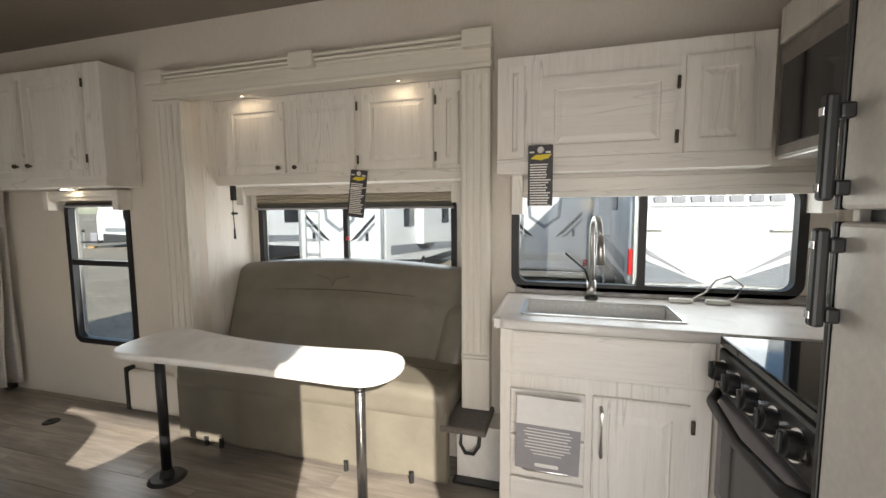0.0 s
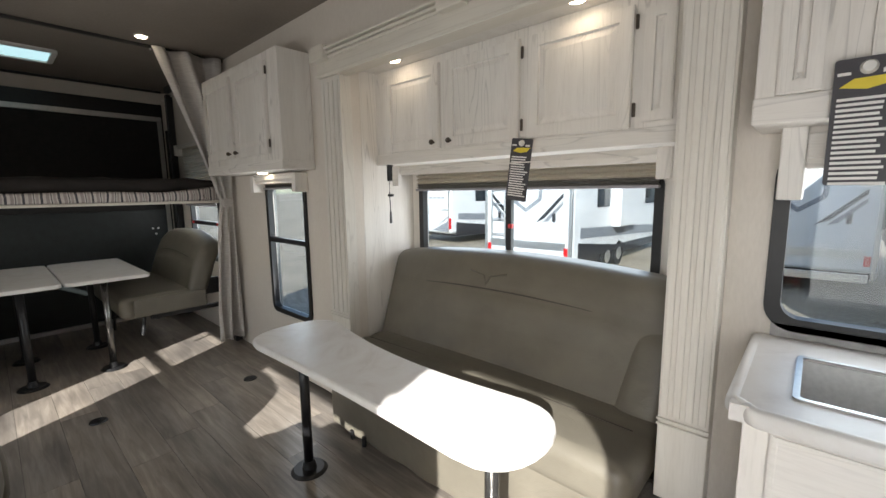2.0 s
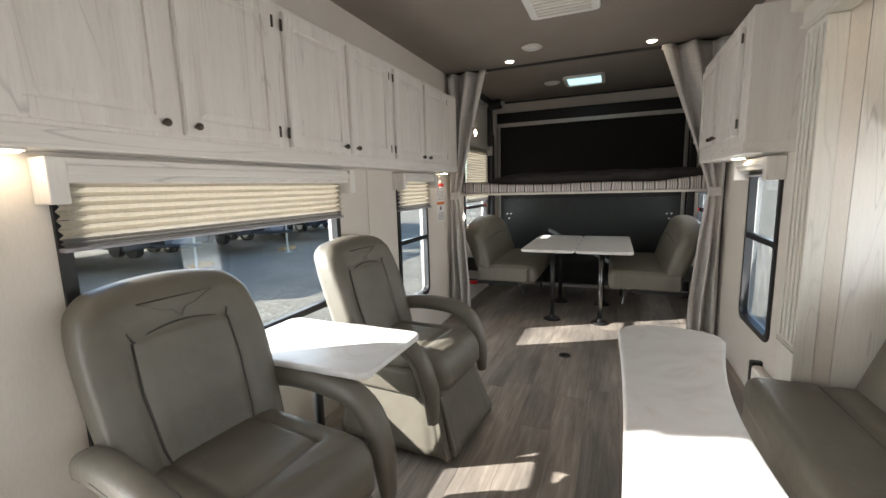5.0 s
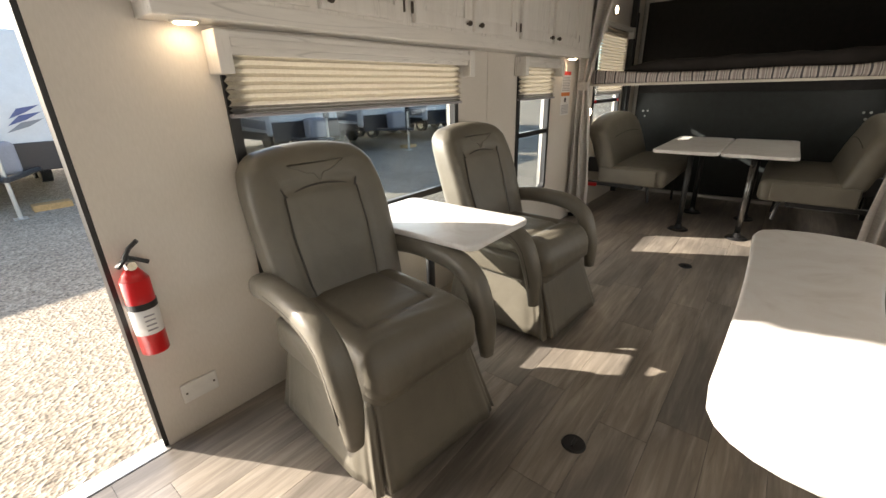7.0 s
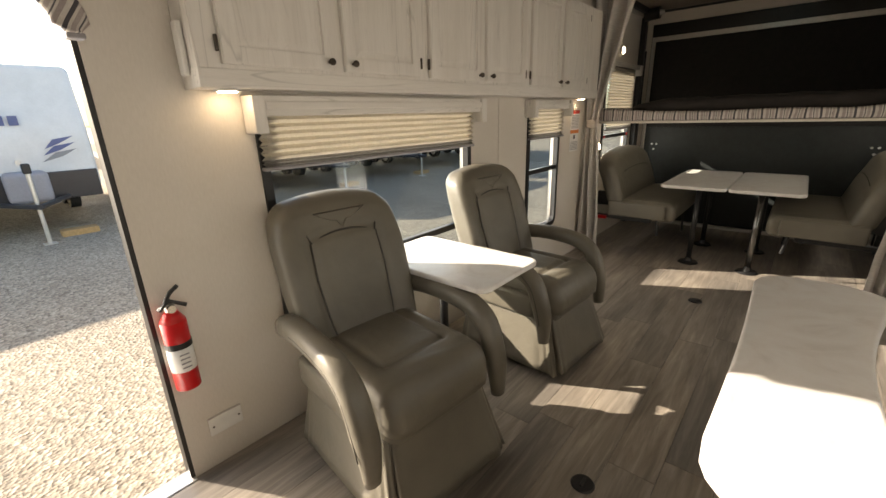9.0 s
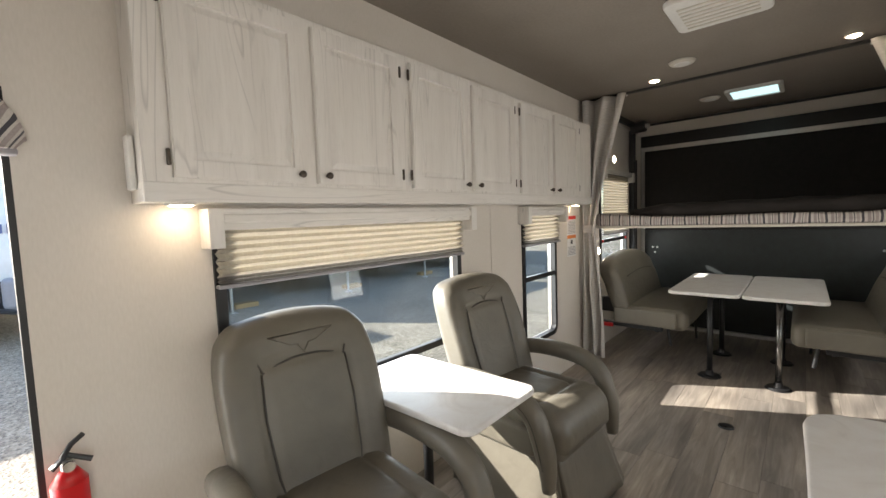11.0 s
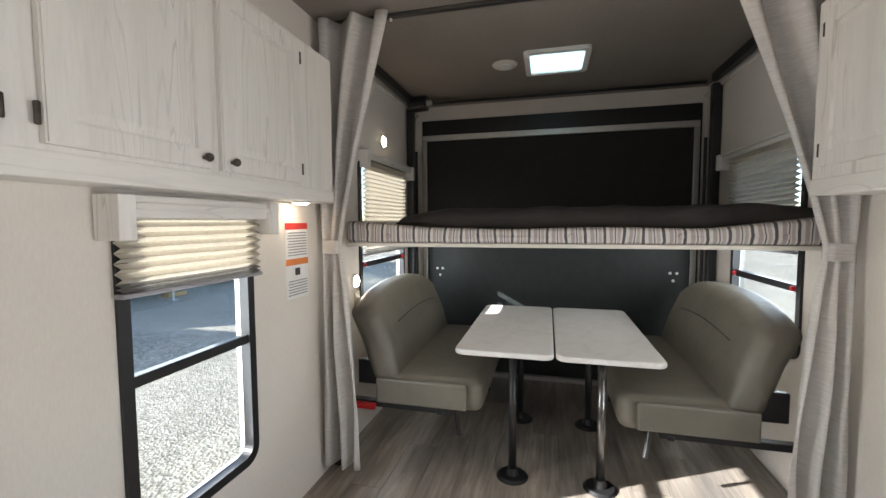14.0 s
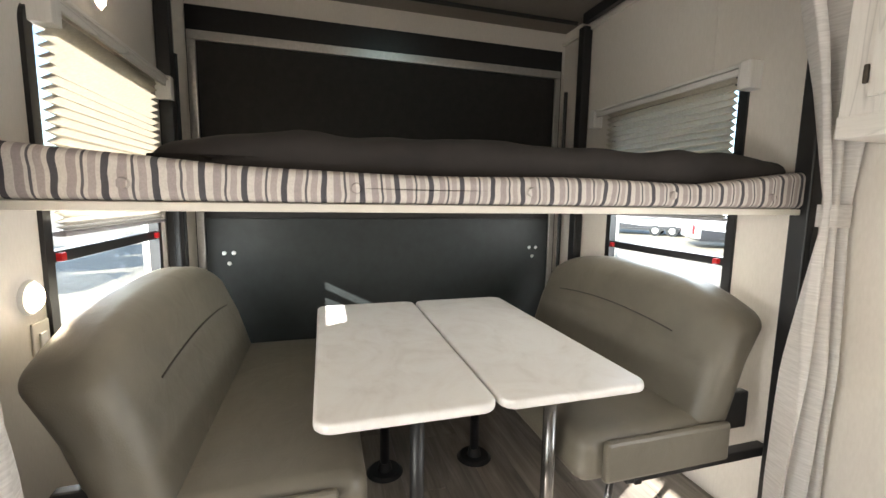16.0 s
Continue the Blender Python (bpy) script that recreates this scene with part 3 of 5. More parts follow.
ds = []
for c in (-0.21, -1.215, -2.225):
    ds.append((c + 0.022, c + 0.465, 1.535, 2.12, -1, c + 0.475))
    ds.append((c - 0.465, c - 0.022, 1.535, 2.12, 1, c - 0.475))
overhead("overhead_cabinet", -2.98, 0.33, YD, 0.235, 1.462, 2.15, ds, "long whitewashed overhead cabinet with six raised-panel doors")
overhead("overhead_cabinet", -3.0, -1.78, YS, 2.245, 1.458, 2.165,
         [(-2.40, -1.92, 1.56, 2.11, -1, -1.905), (-2.93, -2.45, 1.56, 2.11, 1, -2.94)], "whitewashed overhead cabinet with two doors by the curtain")
overhead("overhead_cabinet", SLIDE[0] + 0.002, SLIDE[1] - 0.002, 2.93, 2.635, 1.47, 1.998,
         [(-1.265, -0.845, 1.535, 1.955, 1, None), (-0.80, -0.375, 1.535, 1.955, -1, -0.36), (-0.33, 0.095, 1.535, 1.955, 0, 0.107), (0.135, 0.235, 1.55, 1.93, 0, None)],
         "whitewashed overhead cabinet above the sofa with three doors", 0.045)
overhead("overhead_cabinet", 0.50, 1.50, YS, 2.235, 1.455, 1.935,
         [(0.685, 1.175, 1.515, 1.835, 0, 1.187), (1.21, 1.43, 1.515, 1.87, 0, None), (0.54, 0.615, 1.515, 1.89, 0, None)],
         "whitewashed kitchen overhead cabinet with wide lift door", 0.045, (0,))

# slide-out surround
ob = base("slide_surround", (-0.55, YS, 0.3), "cream fluted wooden surround framing the slide-out", "trim")
for a, b, foot in ((-1.55, -1.365, 0.27), (0.305, 0.445, 0.31)):
    p = part("pilaster", bx(a, b, 2.385, YS - 0.001, foot, 1.955, 0.004), PILASTER, ob)
    n = 4
    for k in range(n):
        x = a + (b - a) * (k + 0.5) / n
        part("flute", bx(x - 0.011, x + 0.011, 2.378, 2.3845, 0.60, 1.93, 0.003), PILASTER, p)
    for z in (0.565, 0.582):
        part("bead", bx(a - 0.003, b + 0.003, 2.375, 2.3845, z, z + 0.008, 0.003), PILASTER, p)
part("header", bx(-1.56, 0.45, 2.37, YS - 0.001, 1.957, 2.105, 0.004), FASCIA, ob)
for z, d in ((2.045, 0.012), (2.062, 0.022), (2.082, 0.034), (1.962, 0.008)):
    part("moulding", bx(-1.57, 0.455, 2.37 - d, 2.3695, z, z + 0.014, 0.004), FASCIA, ob)
for x in (-1.50, -0.52, 0.39):
    part("keystone", bx(x - 0.07, x + 0.07, 2.325, 2.3690, 2.035, 2.112, 0.006), FASCIA, ob)

# carpeted step and hook at the slide's foot
ob = base("slide_step", (0.35, 2.38, 0.0), "grey carpeted ledge on a white box beside the sofa", "ledge")
part("box_side", bx(0.30, 0.545, 2.30, YS - 0.001, 0.0, 0.27, 0.003), WHITE, ob)
part("carpet_top", bx(0.24, 0.46, 2.20, YS - 0.001, 0.272, 0.305, 0.01), CARPET, ob)
part("hook", rod([(0.33, 2.28, 0.27), (0.325, 2.27, 0.19), (0.35, 2.265, 0.15), (0.39, 2.265, 0.15), (0.415, 2.27, 0.19), (0.42, 2.28, 0.27)], 0.009), BLACK, ob, "", True)
structure("baseboard", bx(0.29, 0.56, 2.245, 2.298, 0.0, 0.012, 0.003), BLACK, "black rubber strip on the floor by the kitchen")
structure("trim_wheel_box", bx(-1.96, -1.42, 2.40, YS - 0.001, 0.0, 0.27, 0.02), WALL, "low boxed panel under the window by the sofa")
for n_, b_ in (("trim_wheel_box_edge", bx(-1.985, -1.955, 2.395, YS - 0.001, 0.0, 0.29, 0.01)),):
    structure(n_, b_, PLASTIC, "black rubber edge of the low boxed panel")


# ---- lamps ----
def puck(x, y, z, r=0.033):
    ob = base("puck_light", (x, y, z), "small round warm recessed light, lit", "light", "puck lights")
    part("bezel", tb((x, y, z - 0.006), (x, y, z - 0.0005), r + 0.009, r + 0.012, 24), WHITE, ob)
    part("lens", tb((x, y, z - 0.010), (x, y, z - 0.0065), r - 0.004, r, 24), PUCK, ob, "glowing warm lens")
    return ob


for p in ((-1.08, 2.53, 2.0), (-0.08, 2.53, 2.0), (-2.25, 2.33, 1.457), (0.22, 0.17, 1.461), (-2.80, 0.17, 1.461), (-2.96, 0.755, ZC), (-2.95, 1.87, ZC)):
    puck(*p)
for x, z, r in ((-3.95, 1.95, 0.035), (-3.47, 1.0, 0.035)):
    ob = base("wall_light", (x, YD, z), "round warm reading light on the wall, lit", "light", "garage wall lights")
    part("bezel", tb((x, YD + 0.001, z), (x, YD + 0.012, z), r + 0.012, r + 0.008, 24), WHITE, ob)
    part("lens", tb((x, YD + 0.0125, z), (x, YD + 0.02, z), r, r - 0.006, 24), PUCK, ob, "glowing warm lens")

ob = base("roof_vent", (-3.94, 1.315, ZC), "square white roof vent with a bright frosted lid", "vent")
m = face_frame((-3.94, 1.315, ZC), (1, 0, 0), (0, 0, -1))
part("vent_frame", ring(rounded(0.40, 0.40, 0.03), rounded(0.33, 0.33, 0.02), 0.022, m), WHITE, ob)
# daylight through the lid is put in as a weak emission
part("vent_lid", bx(-4.104, -3.776, 1.151, 1.479, ZC - 0.012, ZC - 0.004, 0), emitter("daylight_glow_lid", (0.62, 0.92, 0.94), 0.30), ob, "pale lid with a weak glow of its own in place of daylight")
ob = base("ceiling_air_box", (-1.86, 1.32, ZC), "square white ceiling air grille", "vent")
part("cover", slab(rounded(0.42, 0.42, 0.04), 0, 0.03, 0.008, Matrix.Translation((-1.86, 1.32, ZC - 0.0305))), WHITE, ob)
for k in range(7):
    part("slat", bx(-2.02 + k * 0.045, -2.0 + k * 0.045, 1.16, 1.48, ZC - 0.036, ZC - 0.031, 0.002), CREAM, ob)
for x, y in ((-3.93, 0.985), (-2.66, 1.005)):
    ob = base("ceiling_speaker", (x, y, ZC), "round cream ceiling speaker grille", "speaker", "ceiling speakers")
    part("grille", tb((x, y, ZC - 0.016), (x, y, ZC - 0.001), 0.07, 0.085, 32), CREAM, ob, "", True)
    part("rim", tb((x, y, ZC - 0.021), (x, y, ZC - 0.0165), 0.045, 0.05, 32), WHITE, ob)
structure("trim_ceiling_track", bx(-3.135, -3.105, YD + 0.002, YS - 0.002, ZC - 0.02, ZC - 0.001, 0.003), CEIL_DARK, "dark curtain track across the ceiling")


# ---- kitchen ----
KX0, KX1, KY = 0.555, 1.27, 1.965
ob = base("kitchen_base_cabinet", (0.9, 2.2, 0.0), "whitewashed kitchen base cabinet with drawers and one door", "cabinet")
part("body", bx(KX0, KX1, KY, YS - 0.002, 0.09, 0.69, 0.003), WOOD_V, ob)
part("apron", bx(KX0, KX1, KY, KY + 0.02, 0.69, 0.865, 0.002), WOOD_V, ob)
part("end_panel", bx(KX0, KX0 + 0.02, KY + 0.021, YS - 0.002, 0.69, 0.865, 0.002), WOOD_V, ob)
part("toe_kick", bx(KX0 + 0.01, KX1, KY + 0.06, YS - 0.003, 0.0, 0.089, 0), PLASTIC, ob)
part("drawer_front", panel_door(0.60, 0.155, y_frame(0.60, 0.70, KY - 0.001, -1), 0.018, 0.006, 0.001), WOOD_H, ob, "plain false drawer front")
for z0, z1 in ((0.465, 0.635), (0.295, 0.455), (0.115, 0.285)):
    d = part("drawer_front", bx(0.597, 0.865, KY - 0.019, KY - 0.001, z0, z1, 0.004), WOOD_H, ob)
    zz = (z0 + z1) / 2 - 0.03
    part("bar_handle", rod([(0.65, KY - 0.02, zz), (0.65, KY - 0.045, zz), (0.665, KY - 0.05, zz), (0.805, KY - 0.05, zz), (0.82, KY - 0.045, zz), (0.82, KY - 0.02, zz)], 0.006), STEEL, d, "brushed steel bar handle", True)
d = part("cabinet_door", panel_door(0.31, 0.52, y_frame(0.89, 0.115, KY - 0.001, -1), 0.02, 0.05), WOOD_V, ob)
part("bar_handle", rod([(0.918, KY - 0.02, 0.43), (0.918, KY - 0.048, 0.43), (0.918, KY - 0.05, 0.445), (0.918, KY - 0.05, 0.585), (0.918, KY - 0.048, 0.60), (0.918, KY - 0.02, 0.60)], 0.006), STEEL, d, "brushed steel bar handle", True)
hinge(ob, 1.212, KY - 0.003, 0.56, -1)

SINK = (0.63, 1.195, 2.03, 2.30)
ob = base("worktop", (1.1, 2.2, 0.866), "pale grey marbled worktop around a steel sink", "worktop")
bm = bmesh.new()
for a, b, c, d_ in ((0.535, SINK[0], 1.935, YS - 0.002), (SINK[0], SINK[1], 1.935, SINK[2]), (SINK[0], SINK[1], SINK[3], YS - 0.002), (SINK[1], 1.275, 1.935, YS - 0.002), (1.275, 2.0, 1.93, YS - 0.002)):
    box(bm, a, b, c, d_, 0.866, 0.90)
bmesh.ops.remove_doubles(bm, verts=bm.verts, dist=0.0005)
part("top_plate", bm, MARBLE, ob)
part("front_edge", sweep([(0.56, 1.95, 0.883), (0.58, 1.935, 0.883), (1.27, 1.93, 0.883)], oval(0.014, 0.019, 12)), MARBLE, ob, "", True)
part("end_edge", sweep([(0.56, 1.95, 0.883), (0.537, 1.975, 0.883), (0.535, 2.44, 0.883)], oval(0.014, 0.019, 12)), MARBLE, ob, "", True)
part("splashback", bx(0.56, 1.95, YS - 0.012, YS - 0.0015, 0.901, 0.94, 0.002), simple("grey_stone_strip", (0.36, 0.35, 0.345), 0.4, 0, 0.25, 25), ob, "grey marbled splash strip")
ob = base("sink", (0.91, 2.16, 0.72), "stainless steel rectangular kitchen sink", "sink")
a, b, c, d_ = SINK
for n_, q in zip(("basin_floor", "basin_side", "basin_side", "basin_front", "basin_back"), ((a, b, c, d_, 0.70, 0.705), (a, a + 0.006, c, d_, 0.7, 0.896), (b - 0.006, b, c, d_, 0.7, 0.896), (a, b, c, c + 0.006, 0.7, 0.896), (a, b, d_ - 0.006, d_, 0.7, 0.896))):
    part(n_, box(bmesh.new(), *q), SINK_STEEL, ob)
part("rim", ring(rounded(b - a + 0.012, d_ - c + 0.012, 0.014), rounded(b - a - 0.01, d_ - c - 0.01, 0.012), 0.004, Matrix.Translation(((a + b) / 2, (c + d_) / 2, 0.9005))), STEEL, ob)
part("drain", tb((0.91, 2.16, 0.7055), (0.91, 2.16, 0.71), 0.04), CHROME, ob)
ob = base("kitchen_tap", (0.905, 2.375, 0.9), "tall brushed steel gooseneck kitchen tap", "tap")
part("base_collar", tb((0.905, 2.375, 0.90), (0.905, 2.375, 0.985), 0.022, 0.019, 20), STEEL, ob, "", True)
part("spout", rod([(0.905, 2.375, 0.98), (0.903, 2.375, 1.19)] + [(0.903 + 0.011 * (1 - math.cos(t_)), 2.375 - 0.06 * (1 - math.cos(t_)), 1.19 + 0.075 * math.sin(t_)) for t_ in np.linspace(0.15, 3.14, 14)], 0.012, 14), STEEL, ob, "", True)
part("spray_head", tb((0.926, 2.255, 1.19), (0.93, 2.252, 1.07), 0.014, 0.019, 16), STEEL, ob, "", True)
part("lever", rod([(0.895, 2.365, 0.975), (0.875, 2.36, 1.035), (0.79, 2.33, 1.11)], 0.005), BLACK, ob, "black lever", True)
part("foot_ring", tb((0.905, 2.375, 0.9005), (0.905, 2.375, 0.918), 0.03, 0.027, 20), BLACK, ob)

ob = base("cooker", (1.5, 1.65, 0.0), "black and steel gas cooker with four front knobs", "cooker")
CX, CY0, CY1 = 1.275, 1.37, 1.925
part("body", bx(CX + 0.03, 1.85, CY0, CY1, 0.35, 0.86, 0.004), PLASTIC, ob)
part("hob_cover", bx(CX - 0.01, 1.85, CY0, CY1, 0.865, 0.895, 0.006), BLACK_GLASS, ob, "glossy black glass hob lid")
part("control_panel", bx(CX - 0.012, CX + 0.029, CY0, CY1, 0.725, 0.86, 0.012), PLASTIC, ob)
part("oven_door", bx(CX - 0.006, CX + 0.0295, CY0 + 0.004, CY1 - 0.004, 0.36, 0.70, 0.006), GREY_INK, ob, "steel-grey oven door")
part("oven_glass", bx(CX - 0.010, CX - 0.0065, CY0 + 0.06, CY1 - 0.06, 0.40, 0.64, 0), BLACK_GLASS, ob)
part("oven_handle", sweep([(CX - 0.01, CY1 - 0.01, 0.71), (CX - 0.045, CY1 - 0.06, 0.70), (CX - 0.05, 1.65, 0.68), (CX - 0.045, CY0 + 0.06, 0.70), (CX - 0.01, CY0 + 0.01, 0.71)], oval(0.012, 0.016, 10)), PLASTIC, ob, "", True)
for k in range(5):
    y = CY1 - 0.06 - k * 0.105
    kn = part("control_knob", tb((CX - 0.012, y, 0.795), (CX - 0.045, y, 0.80), 0.032, 0.028, 24), PLASTIC, ob)
    part("knob_ring", tb((CX - 0.0125, y, 0.795), (CX - 0.022, y, 0.797), 0.037, 0.036, 24), CHROME, kn, "chrome knob ring")
    part("knob_grip", bx(CX - 0.056, CX - 0.0455, y - 0.006, y + 0.006, 0.776, 0.826, 0.003), PLASTIC, kn)
structure("wall_cooker_side", bx(CX + 0.0, 1.30, CY1 + 0.002, KY + 0.02, 0.0, 0.864, 0.002), WOOD_V, "whitewashed filler board beside the cooker")
structure("wall_cooker_base", bx(CX, 1.85, CY0, CY1, 0.0, 0.349, 0.002), WOOD_V, "whitewashed drawer panel under the cooker")

ob = base("microwave", (1.7, 2.05, 1.47), "steel microwave oven with dark door glass", "microwave")
part("body", bx(1.515, 1.95, 1.72, 2.232, 1.475, 1.875, 0.006), STEEL, ob)
part("door_glass", bx(1.506, 1.514, 1.86, 2.205, 1.52, 1.80, 0.003), BLACK_GLASS, ob)
part("door_frame", bx(1.509, 1.5145, 1.73, 2.228, 1.485, 1.868, 0.002), simple("grey_steel_face", (0.30, 0.285, 0.27), 0.4, 0.6), ob)
structure("trim_microwave", bx(1.505, 1.95, 1.40, 2.236, 1.878, 2.0, 0.003), WOOD_V, "whitewashed board above the microwave")

ob = base("refrigerator", (1.5, 1.05, 0.0), "stainless steel fridge freezer with black handles", "refrigerator")
FX, FY0, FY1 = 1.213, 0.70, 1.305
part("cabinet", bx(FX + 0.06, 1.9, FY0, FY1 + 0.012, 0.0, 1.98, 0.004), PLASTIC, ob, "black fridge body")
for z0, z1, h0, h1 in ((0.05, 1.275, 1.095, 1.265), (1.295, 1.95, 1.31, 1.485)):
    d = part("fridge_door", bx(FX + 0.008, FX + 0.059, FY0, FY1 - 0.004, z0, z1, 0.008), FRIDGE, ob)
    part("door_edge", bx(FX + 0.006, FX + 0.058, FY1 - 0.003, FY1 + 0.010, z0, z1, 0.003), PLASTIC, d)
    part("handle", bx(FX - 0.034, FX - 0.014, FY1 - 0.034, FY1 - 0.010, h0, h1, 0.006), PLASTIC, d, "black bar handle")
    for z in (h0 + 0.02, h1 - 0.03):
        part("handle_foot", bx(FX - 0.014, FX + 0.0075, FY1 - 0.033, FY1 - 0.012, z - 0.012, z + 0.014, 0.004), PLASTIC, d)
        part("foot_cap", bx(FX - 0.037, FX - 0.0345, FY1 - 0.029, FY1 - 0.015, z - 0.006, z + 0.008, 0.001), CHROME, d)
structure("wall_fridge_side", bx(1.26, 2.04, FY1 + 0.014, FY1 + 0.032, 0.0, ZC - 0.001, 0.002), WOOD_V, "whitewashed panel between fridge and cooker")

ob = base("power_cord", (1.35, 2.40, 0.9), "white power cord with plugs lying on the worktop", "cord")
part("cord", rod([(1.22, 2.40, 0.906), (1.30, 2.385, 0.91), (1.36, 2.39, 0.95), (1.40, 2.40, 1.0), (1.45, 2.40, 1.02), (1.50, 2.40, 0.98), (1.47, 2.39, 0.93), (1.40, 2.38, 0.907)], 0.004), WHITE, ob, "", True)
for x in (1.22, 1.36):
    part("plug", bx(x, x + 0.09, 2.37, 2.40, 0.9015, 0.92, 0.005), WHITE, ob)


# ---- tags and leaflets ----
def bars(ob, m, rows, material, seed):
    rnd = random.Random(seed)
    for x0, x1, y0, y1 in rows:
        bm = box(bmesh.new(), x0, x1 - rnd.uniform(0, 0.25) * (x1 - x0), y0, y1, 0.0012, 0.0022)
        bm.transform(m)
        part("print_line", bm, material, ob)


def hang_tag(x, y, z, tilt, h=0.285, w=0.115):
    ob = base("hang_tag", (x, y, z - h), "charcoal hang tag with white printed lines on a door knob", "tag", "sales hang tags")
    m = Matrix.Translation((x, y, z)) @ pose(0, 0, 0, 90, 0, 0) @ pose(0, 0, 0, 0, 0, tilt)
    part("card", slab([(p + 0, q - h / 2 + 0.02) for p, q in rounded(w, h, 0.006)], -0.001, 0.001, 0, m), DARK_CARD, ob)
    rows = [(-w * 0.42, w * 0.42, -0.062 - k * 0.0105, -0.0565 - k * 0.0105) for k in range(17)]
    bars(ob, m, rows, PAPER, 5)
    bm = slab([(-0.04, -0.035), (-0.02, -0.02), (0.045, -0.018), (0.03, -0.035), (0.0, -0.042)], 0.0012, 0.0022, 0, m)
    part("emblem", bm, YELLOW, ob, "yellow brush-stroke emblem")
    bars(ob, m, [(-w * 0.45, -0.02, -0.012, -0.006), (0.02, w * 0.45, -0.014, -0.006)], PAPER, 6)
    bm = tb((0, 0, 0.001), (0, 0, 0.012), 0.014, 0.010, 16)
    bm.transform(m)
    part("white_peg", bm, WHITE, ob)
    return ob


hang_tag(0.683, 2.205, 1.545, 0, 0.25, 0.10)
hang_tag(-0.345, 2.605, 1.515, -7, 0.27, 0.105)

ob = base("leaflet", (0.73, KY - 0.03, 0.33), "grey and white printed leaflet on the drawer handle", "leaflet")
m = Matrix.Translation((0.735, KY - 0.058, 0.46)) @ pose(0, 0, 0, 90, 0, 0) @ pose(0, 0, 0, 3, 0, -1.5)
part("sheet", slab(rounded(0.225, 0.285, 0.004), -0.001, 0.001, 0, m @ Matrix.Translation((0, 0.03, 0))), PAPER, ob)
part("grey_block", slab(rounded(0.225, 0.175, 0.003), 0.0012, 0.002, 0, m @ Matrix.Translation((0, -0.024, 0))), GREY_INK, ob)
for k in range(9):
    w_ = (0.075, 0.085, 0.08, 0.07, 0.082, 0.076, 0.08, 0.06, 0.05)[k]
    bm = box(bmesh.new(), -w_, w_, 0.047 - k * 0.012, 0.051 - k * 0.012, 0.0022, 0.003)
    bm.transform(m)
    part("print_line", bm, PAPER, ob)
part("emblem", slab(rounded(0.085, 0.014, 0.006), 0.0022, 0.003, 0, m @ Matrix.Translation((0, -0.09, 0))), PAPER, ob)

# blind cord beside the sofa window
ob = base("blind_cord", (-1.235, 2.61, 1.2), "black pull cord with tassel", "cord")
part("hanger", bx(-1.245, -1.225, 2.60, 2.634, 1.375, 1.468, 0.003), BLACK, ob)
part("cord", rod([(-1.235, 2.61, 1.38), (-1.237, 2.61, 1.30), (-1.232, 2.61, 1.20)], 0.003), BLACK, ob, "", True)
part("tassel", tb((-1.232, 2.61, 1.13), (-1.232, 2.61, 1.20), 0.008, 0.005), BLACK, ob)
part("cleat", bx(-1.245, -1.205, 2.60, 2.617, 1.285, 1.30, 0.004), BLACK, ob)


# ---- sofa ----
def seam(parent, pts, r=0.004, name="seam"):
    return part(name, rod(pts, r, 8), LEATHER if name == "emblem" else STITCH, parent, "", True)


ob = base("sofa", (-0.53, 2.55, 0.0), "taupe leatherette sofa with skirted front in the slide-out", "sofa")
SX0, SX1 = -1.335, 0.285
sw = SX1 - SX0
scx = (SX0 + SX1) / 2


def back_bend(q):
    u = 2 * q.x / sw
    z = q.z + (0.05 * (1 - u * u) if q.z > 0 else 0)
    dip = 0.008 * math.exp(-((q.z - 0.10) / 0.018) ** 2) * (1 if abs(u) < 0.86 else 0)
    y = q.y + 0.33 * (q.z + 0.24) + (0.0 if q.y > 0 else dip - 0.015 * math.cos(u * 1.5) * math.cos(q.z * 5))
    return q.x, y, z


bk = part("backrest", pad(sw, 0.19, 0.54, 0.055, back_bend, (scx, 2.66, 0.675), 4, 18), LEATHER, ob, "", True)
st = part("seat", pad(sw, 0.60, 0.17, 0.055, lambda q: (q.x, q.y, q.z + 0.014 * math.cos(2.2 * q.x) * (1 if q.z > 0 else 0) - 0.012 * math.exp(-((q.y + 0.02) / 0.02) ** 2) * (q.z > 0)), (scx, 2.50, 0.385), 4, 16), LEATHER, ob, "", True)
part("front_skirt", pad(sw - 0.01, 0.05, 0.36, 0.02, lambda q: (q.x, q.y + 0.006 * math.sin(q.x * 23) * (0.18 - q.z) / 0.36, q.z), (scx, 2.232, 0.19), 3, 30), LEATHER, ob, "", True)
part("under_frame", bx(SX0 + 0.03, SX1 - 0.03, 2.262, 2.75, 0.272, 0.33, 0.004), BLACK, ob)
seam(bk, [(scx + u * 0.66, 2.612 + 0.075 - 0.018 * math.cos(u * 1.4), 0.785 + 0.035 * (1 - u * u)) for u in np.linspace(-1, 1, 24)], 0.0035)
seam(st, [(scx + u * 0.74, 2.45, 0.467 + 0.010 * math.cos(2.2 * u * 0.7)) for u in np.linspace(-1, 1, 16)], 0.003)
part("end_bolster", pad(0.20, 0.20, 0.36, 0.07, lambda q: (q.x + 0.03 * math.sin(q.z * 6), q.y + 0.33 * (q.z + 0.17) + 0.10 * max(0, -q.x), q.z + 0.05 * q.x), (SX1 - 0.08, 2.632, 0.60), 4, 8), LEATHER, ob, "", True)
for x in (-1.12, -1.02, -0.25, 0.10):
    part("foot", tb((x, 2.20, 0.0), (x, 2.20, 0.05), 0.012), BLACK, ob)
wing = [(-0.11, 0.03), (-0.02, 0.012), (0.0, -0.03), (0.02, 0.012), (0.11, 0.03)]
